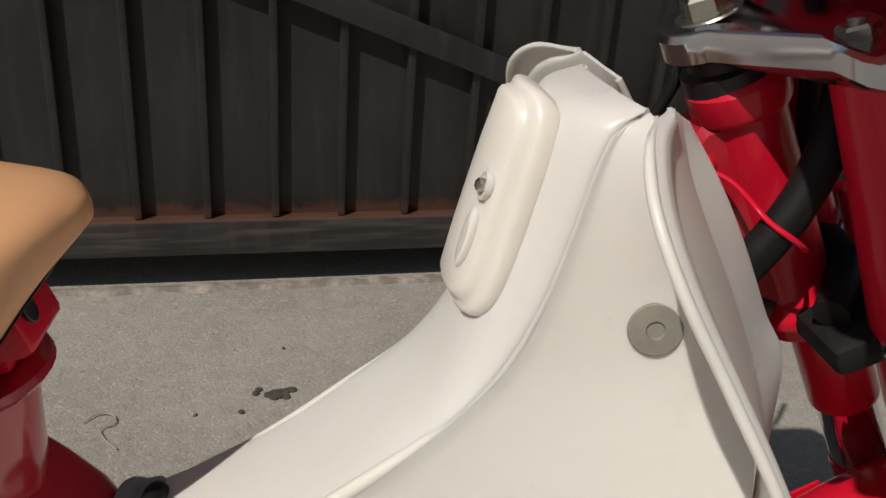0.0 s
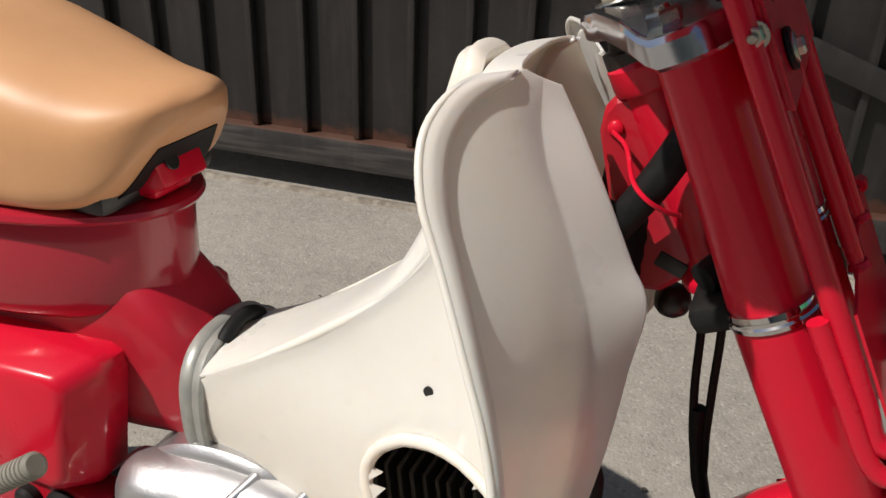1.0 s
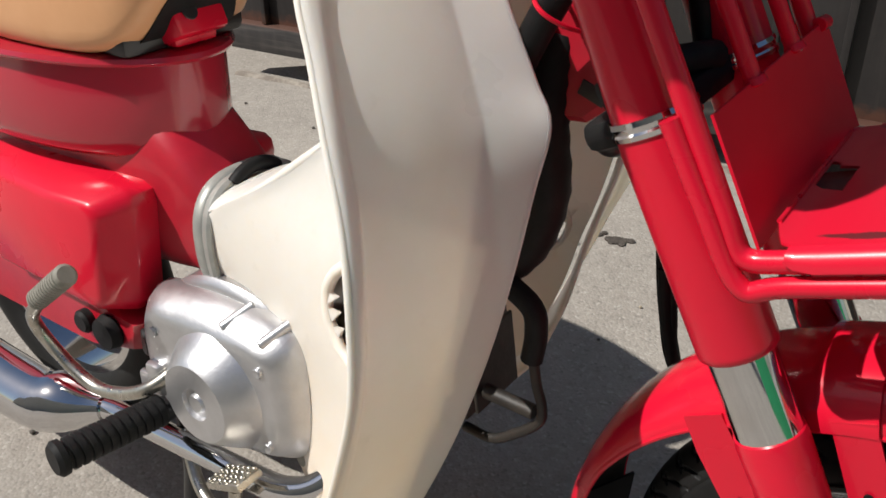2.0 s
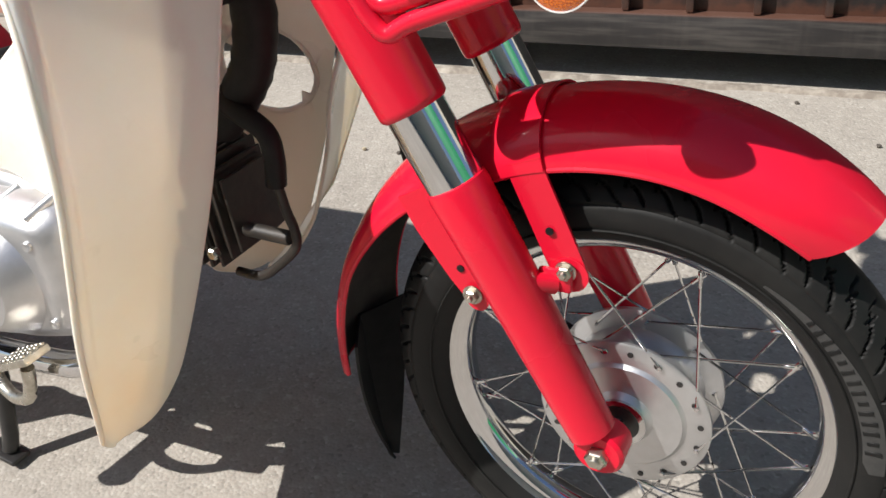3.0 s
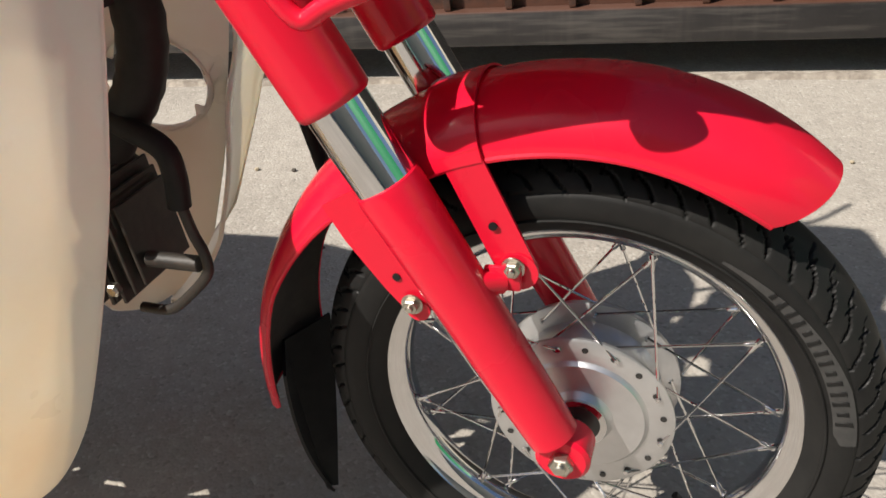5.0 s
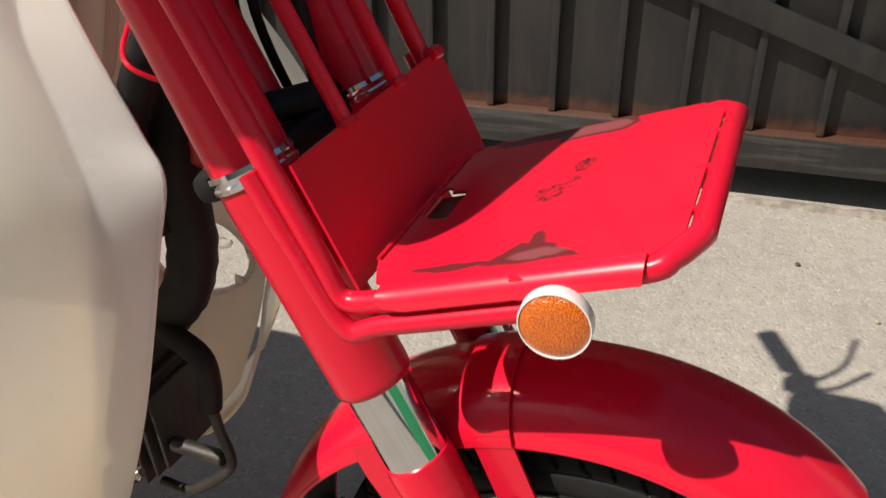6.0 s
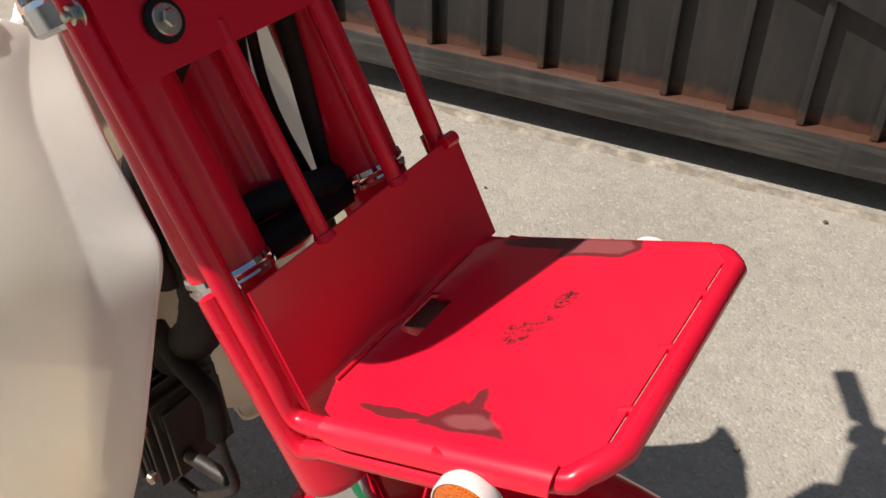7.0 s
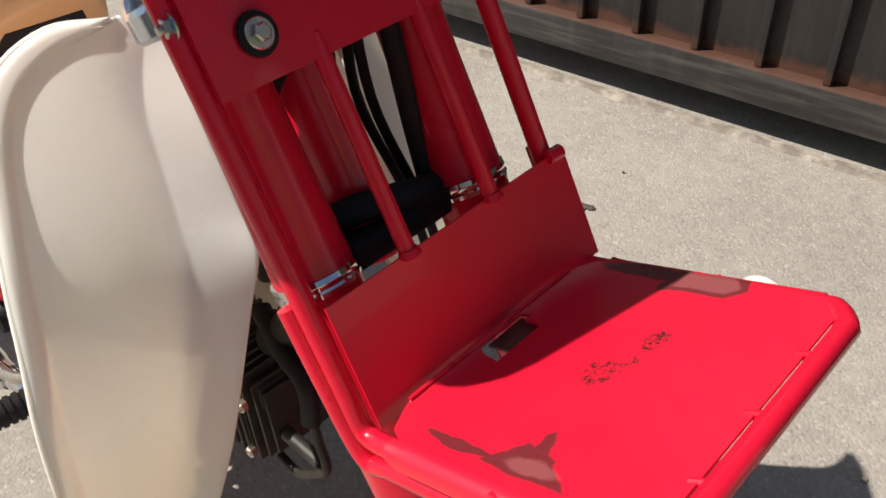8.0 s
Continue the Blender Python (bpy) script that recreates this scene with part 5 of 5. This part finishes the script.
def steering_details():
    """Frame head gusset, wiring, cables, bars."""
    ux = vec((0.8887, 0, 0.4586))
    gusset = slab([(-0.392, 0.792), (-0.390, 0.812), (-0.383, 0.822), (-0.368, 0.828), (-0.345, 0.812), (-0.315, 0.74), (-0.303, 0.705), (-0.310, 0.686), (-0.328, 0.670), (-0.348, 0.668), (-0.368, 0.70), (-0.378, 0.74)], -0.022, 0.022, 0.006)
    head = part("frame_head", gusset, FRAME_RED, bike, "red painted frame head gusset", sharp=25)
    part("gusset_bolt", lathe([(0.0062, 0), (0.0058, 0.003), (0.003, 0.005)], (-0.379, -0.022, 0.798), (0, -1, 0), 12), RED, head)
    part("gusset_slot", box((0.024, 0.002, 0.013), 0.0008, Matrix.Translation((-0.322, -0.0222, 0.697)) @ Matrix.Rotation(radians(20), 4, "Y")), BLACK, head)
    part("red_wire", tube(smooth_path([(-0.380, -0.026, 0.796), (-0.366, -0.040, 0.790), (-0.354, -0.066, 0.776), (-0.341, -0.077, 0.768), (-0.328, -0.070, 0.759), (-0.319, -0.057, 0.753)], 6), 0.0019, 8), RED, bike, "thin red wire")
    part("wiring_sleeve", tube(smooth_path([(-0.300, -0.020, 0.880), (-0.312, -0.046, 0.842), (-0.323, -0.058, 0.810), (-0.338, -0.061, 0.777), (-0.356, -0.058, 0.745), (-0.374, -0.050, 0.710), (-0.382, -0.042, 0.665), (-0.376, -0.034, 0.615)], 6), 0.0125, 16), RUBBER, bike, "black rubber wiring sleeve")
    part("horn", lathe([(0.010, 0), (0.0150, 0.007), (0.0155, 0.016), (0.012, 0.022), (0.006, 0.026)], (-0.322, 0.026, 0.654), (0.2, -0.8, -0.5), 28), BLACK, bike, "black horn")
    for k, dx in enumerate((-0.008, 0.010)):
        part("cable", tube(smooth_path([(-0.315, 0.030, 0.90), (-0.320 + dx, 0.040, 0.78), (-0.300 + dx, 0.066, 0.68), (-0.289 + dx, 0.080, 0.60), (-0.284 + dx * 0.9, 0.081, 0.52), (-0.276 + dx * 0.6, 0.081, 0.45), (-0.258 + dx * 0.3, 0.079, 0.385), (-0.19, 0.070, 0.31), (-0.08, 0.054, 0.265)], 6), 0.0042, 10), RUBBER, bike, "black control cable")
    part("cable_sleeve", tube(smooth_path([(-0.284, 0.081, 0.500), (-0.277, 0.081, 0.450), (-0.262, 0.080, 0.395)], 6), 0.0072, 12), RUBBER, bike, "black cable sleeve")
    part("cable", tube(smooth_path([(-0.345, 0.03, 0.93), (-0.372, 0.055, 0.85), (-0.392, 0.070, 0.78), (-0.40, 0.075, 0.70), (-0.41, 0.06, 0.60)], 6), 0.0046, 10), RUBBER, bike, "black control cable")
    part("cable", tube(smooth_path([(-0.312, 0.035, 0.95), (-0.288, 0.042, 0.85), (-0.273, 0.046, 0.77), (-0.258, 0.050, 0.70)], 6), 0.0080, 12), RUBBER, bike, "black control cable")
    # bars above the bridge
    bars = new("handlebar")
    bars.parent = bike
    c = on_fork(0.93) - ux * 0.012
    for s in (-1, 1):
        path = smooth_path([c, c + vec((0, s * 0.05, 0.01)), c + vec((0.01, s * 0.12, 0.06)), c + vec((-0.010, s * 0.15, 0.10)), c + vec((-0.055, s * 0.22, 0.10)), c + vec((-0.085, s * 0.29, 0.092))], 6)
        part("bar", tube(path, 0.011, 14), CHROME, bars)
        e = c + vec((-0.085, s * 0.29, 0.092))
        b = c + vec((-0.045, s * 0.195, 0.10))
        part("grip", rod(b, e + vec((-0.006, s * 0.012, 0)), 0.0165, 16), RUBBER, bars, "black rubber grip")
        part("switch_housing", box((0.040, 0.045, 0.045), 0.01, Matrix.Translation(c + vec((-0.030, s * 0.165, 0.10)))), BLACK, bars)
        part("lever", tube(smooth_path([c + vec((-0.010, s * 0.155, 0.10)), c + vec((0.030 if s > 0 else 0.0, s * 0.175, 0.098)), c + vec((0.085 if s > 0 else -0.030, s * 0.24, 0.094))], 6), 0.005, 8), ALLOY, bars, "alloy hand lever")
        part("mirror_stem", tube(smooth_path([c + vec((-0.03, s * 0.155, 0.12)), c + vec((-0.02, s * 0.18, 0.20)), c + vec((-0.04, s * 0.23, 0.27))], 6), 0.005, 8), BLACK, bars)
    rings = []
    for y in np.linspace(-0.285, 0.135, 25):
        a = abs(y)
        end = min(1.0, (0.285 + y) / 0.03 + 0.35, (0.135 - y) / 0.03 + 0.35)
        front, rear = -0.252 - 0.30 * a - 0.04 * (1 - end), -0.425 - 0.24 * max(0.0, -y) + 0.04 * (1 - end)
        mid, half = (front + rear) / 2, (front - rear) / 2
        ring = []
        for k in range(28):
            t = 2 * math.pi * k / 28
            ring.append((mid + half * math.copysign(abs(math.cos(t)) ** 0.6, math.cos(t)) + 0.075 * max(0.0, -math.sin(t)) * max(0.0, -math.cos(t)) ** 0.5, y, 1.040 + 0.055 * end * math.copysign(abs(math.sin(t)) ** 0.6, math.sin(t))))
        rings.append(ring)
    part("headlight_housing", loft(rings), RED, bars, "red headlight and instrument housing")


steering_details()


# the body hangs a little askew on the upright fork and wheel
for ob in bike.children:
    if ob.name.split(".")[0] in ("leg_shield", "engine", "band_clamp", "seat", "fuel_tank", "frame", "side_cover", "chain_case", "rubber_cap", "rear_wheel", "frame_head", "red_wire", "wiring_sleeve", "horn"):
        ob.matrix_local = BODY_TILT


def litter():
    """Small dry bits on the drive."""
    dry = material("dry_stalk", (0.46, 0.40, 0.30), 0.8, tint=(0.22, 0.17, 0.10), scale=60, amount=0.5)
    dark = material("oil_spot", (0.045, 0.038, 0.032), 0.7, tint=(0.10, 0.085, 0.07), scale=70, amount=0.6)
    pts = [(-0.372, 2.000, 0.003), (-0.350, 2.022, 0.008), (-0.322, 2.014, 0.006), (-0.318, 1.990, 0.004), (-0.340, 1.975, 0.008), (-0.330, 1.948, 0.004), (-0.306, 1.915, 0.003)]
    stalk = new("dry_stalk", mesh_of("dry_stalk", tube(smooth_path([(x, y, z * 0.45 + 0.0005) for x, y, z in pts], 6), 0.0013, 8), dry))
    tagged(stalk, "small curled dry stalk lying on the concrete drive", "plant litter")
    rng = random.Random(11)
    blot = []
    for i in range(34):
        a, r = rng.uniform(0, 6.28), abs(rng.gauss(0, 0.5))
        x, y = -0.034 + 0.036 * r * math.cos(a), 2.052 + 0.022 * r * math.sin(a)
        s = rng.uniform(0.004, 0.011)
        blot.append(lathe([(s, -0.002), (s * 0.95, 0.0022), (s * 0.4, 0.0035)], (x, y, 0.0), (rng.uniform(-0.1, 0.1), rng.uniform(-0.1, 0.1), 1), 7))
    spot = new("dropping_patch", mesh_of("dropping_patch", join(*blot), dark))
    tagged(spot, "dark crumbled dirt patch on the concrete drive", "dirt", kind="stuff")
    for i in range(46):
        x, y = rng.uniform(-1.6, 2.0), rng.uniform(0.3, 2.45)
        s = rng.uniform(0.0025, 0.006)
        ob = new("pebble", mesh_of("pebble", lathe([(s * 0.6, -s * 0.5), (s, 0.0), (s * 0.85, s * 0.5), (s * 0.3, s * 0.75)], (0, 0, 0), (0.1, 0.05, 1), 7), dark if i % 3 else dry))
        ob.location = (x, y, s * 0.25)
        tagged(ob, "small dark grit pebble on the concrete drive", "pebble", "pebbles on the drive")
    # crumbled pale edge of the slab along the gate
    rows = []
    for x in np.linspace(-1.5, 3.2, 220):
        w = 0.010 + 0.012 * (0.5 + noise.noise(Vector((x * 9, 3, 0))))
        h = 0.006 + 0.006 * (0.5 + noise.noise(Vector((x * 23, 9, 0))))
        rows.append([(x, 2.508 - w, -0.004), (x, 2.510 - w * 0.6, h), (x, 2.512 + w * 0.3, h * 0.9), (x, 2.516 + w * 0.6, -0.004)])
    edge = new("trim", mesh_of("trim", sheet(rows, 0.002), CRUMB))
    tagged(edge, "crumbled pale mortar edge along the foot of the gate", "edging", kind="structure")


CRUMB = material("crumbled_mortar", (0.42, 0.38, 0.32), 0.9, tint=(0.20, 0.17, 0.14), scale=18, amount=0.9, bump=0.5, bump_scale=120)
litter()
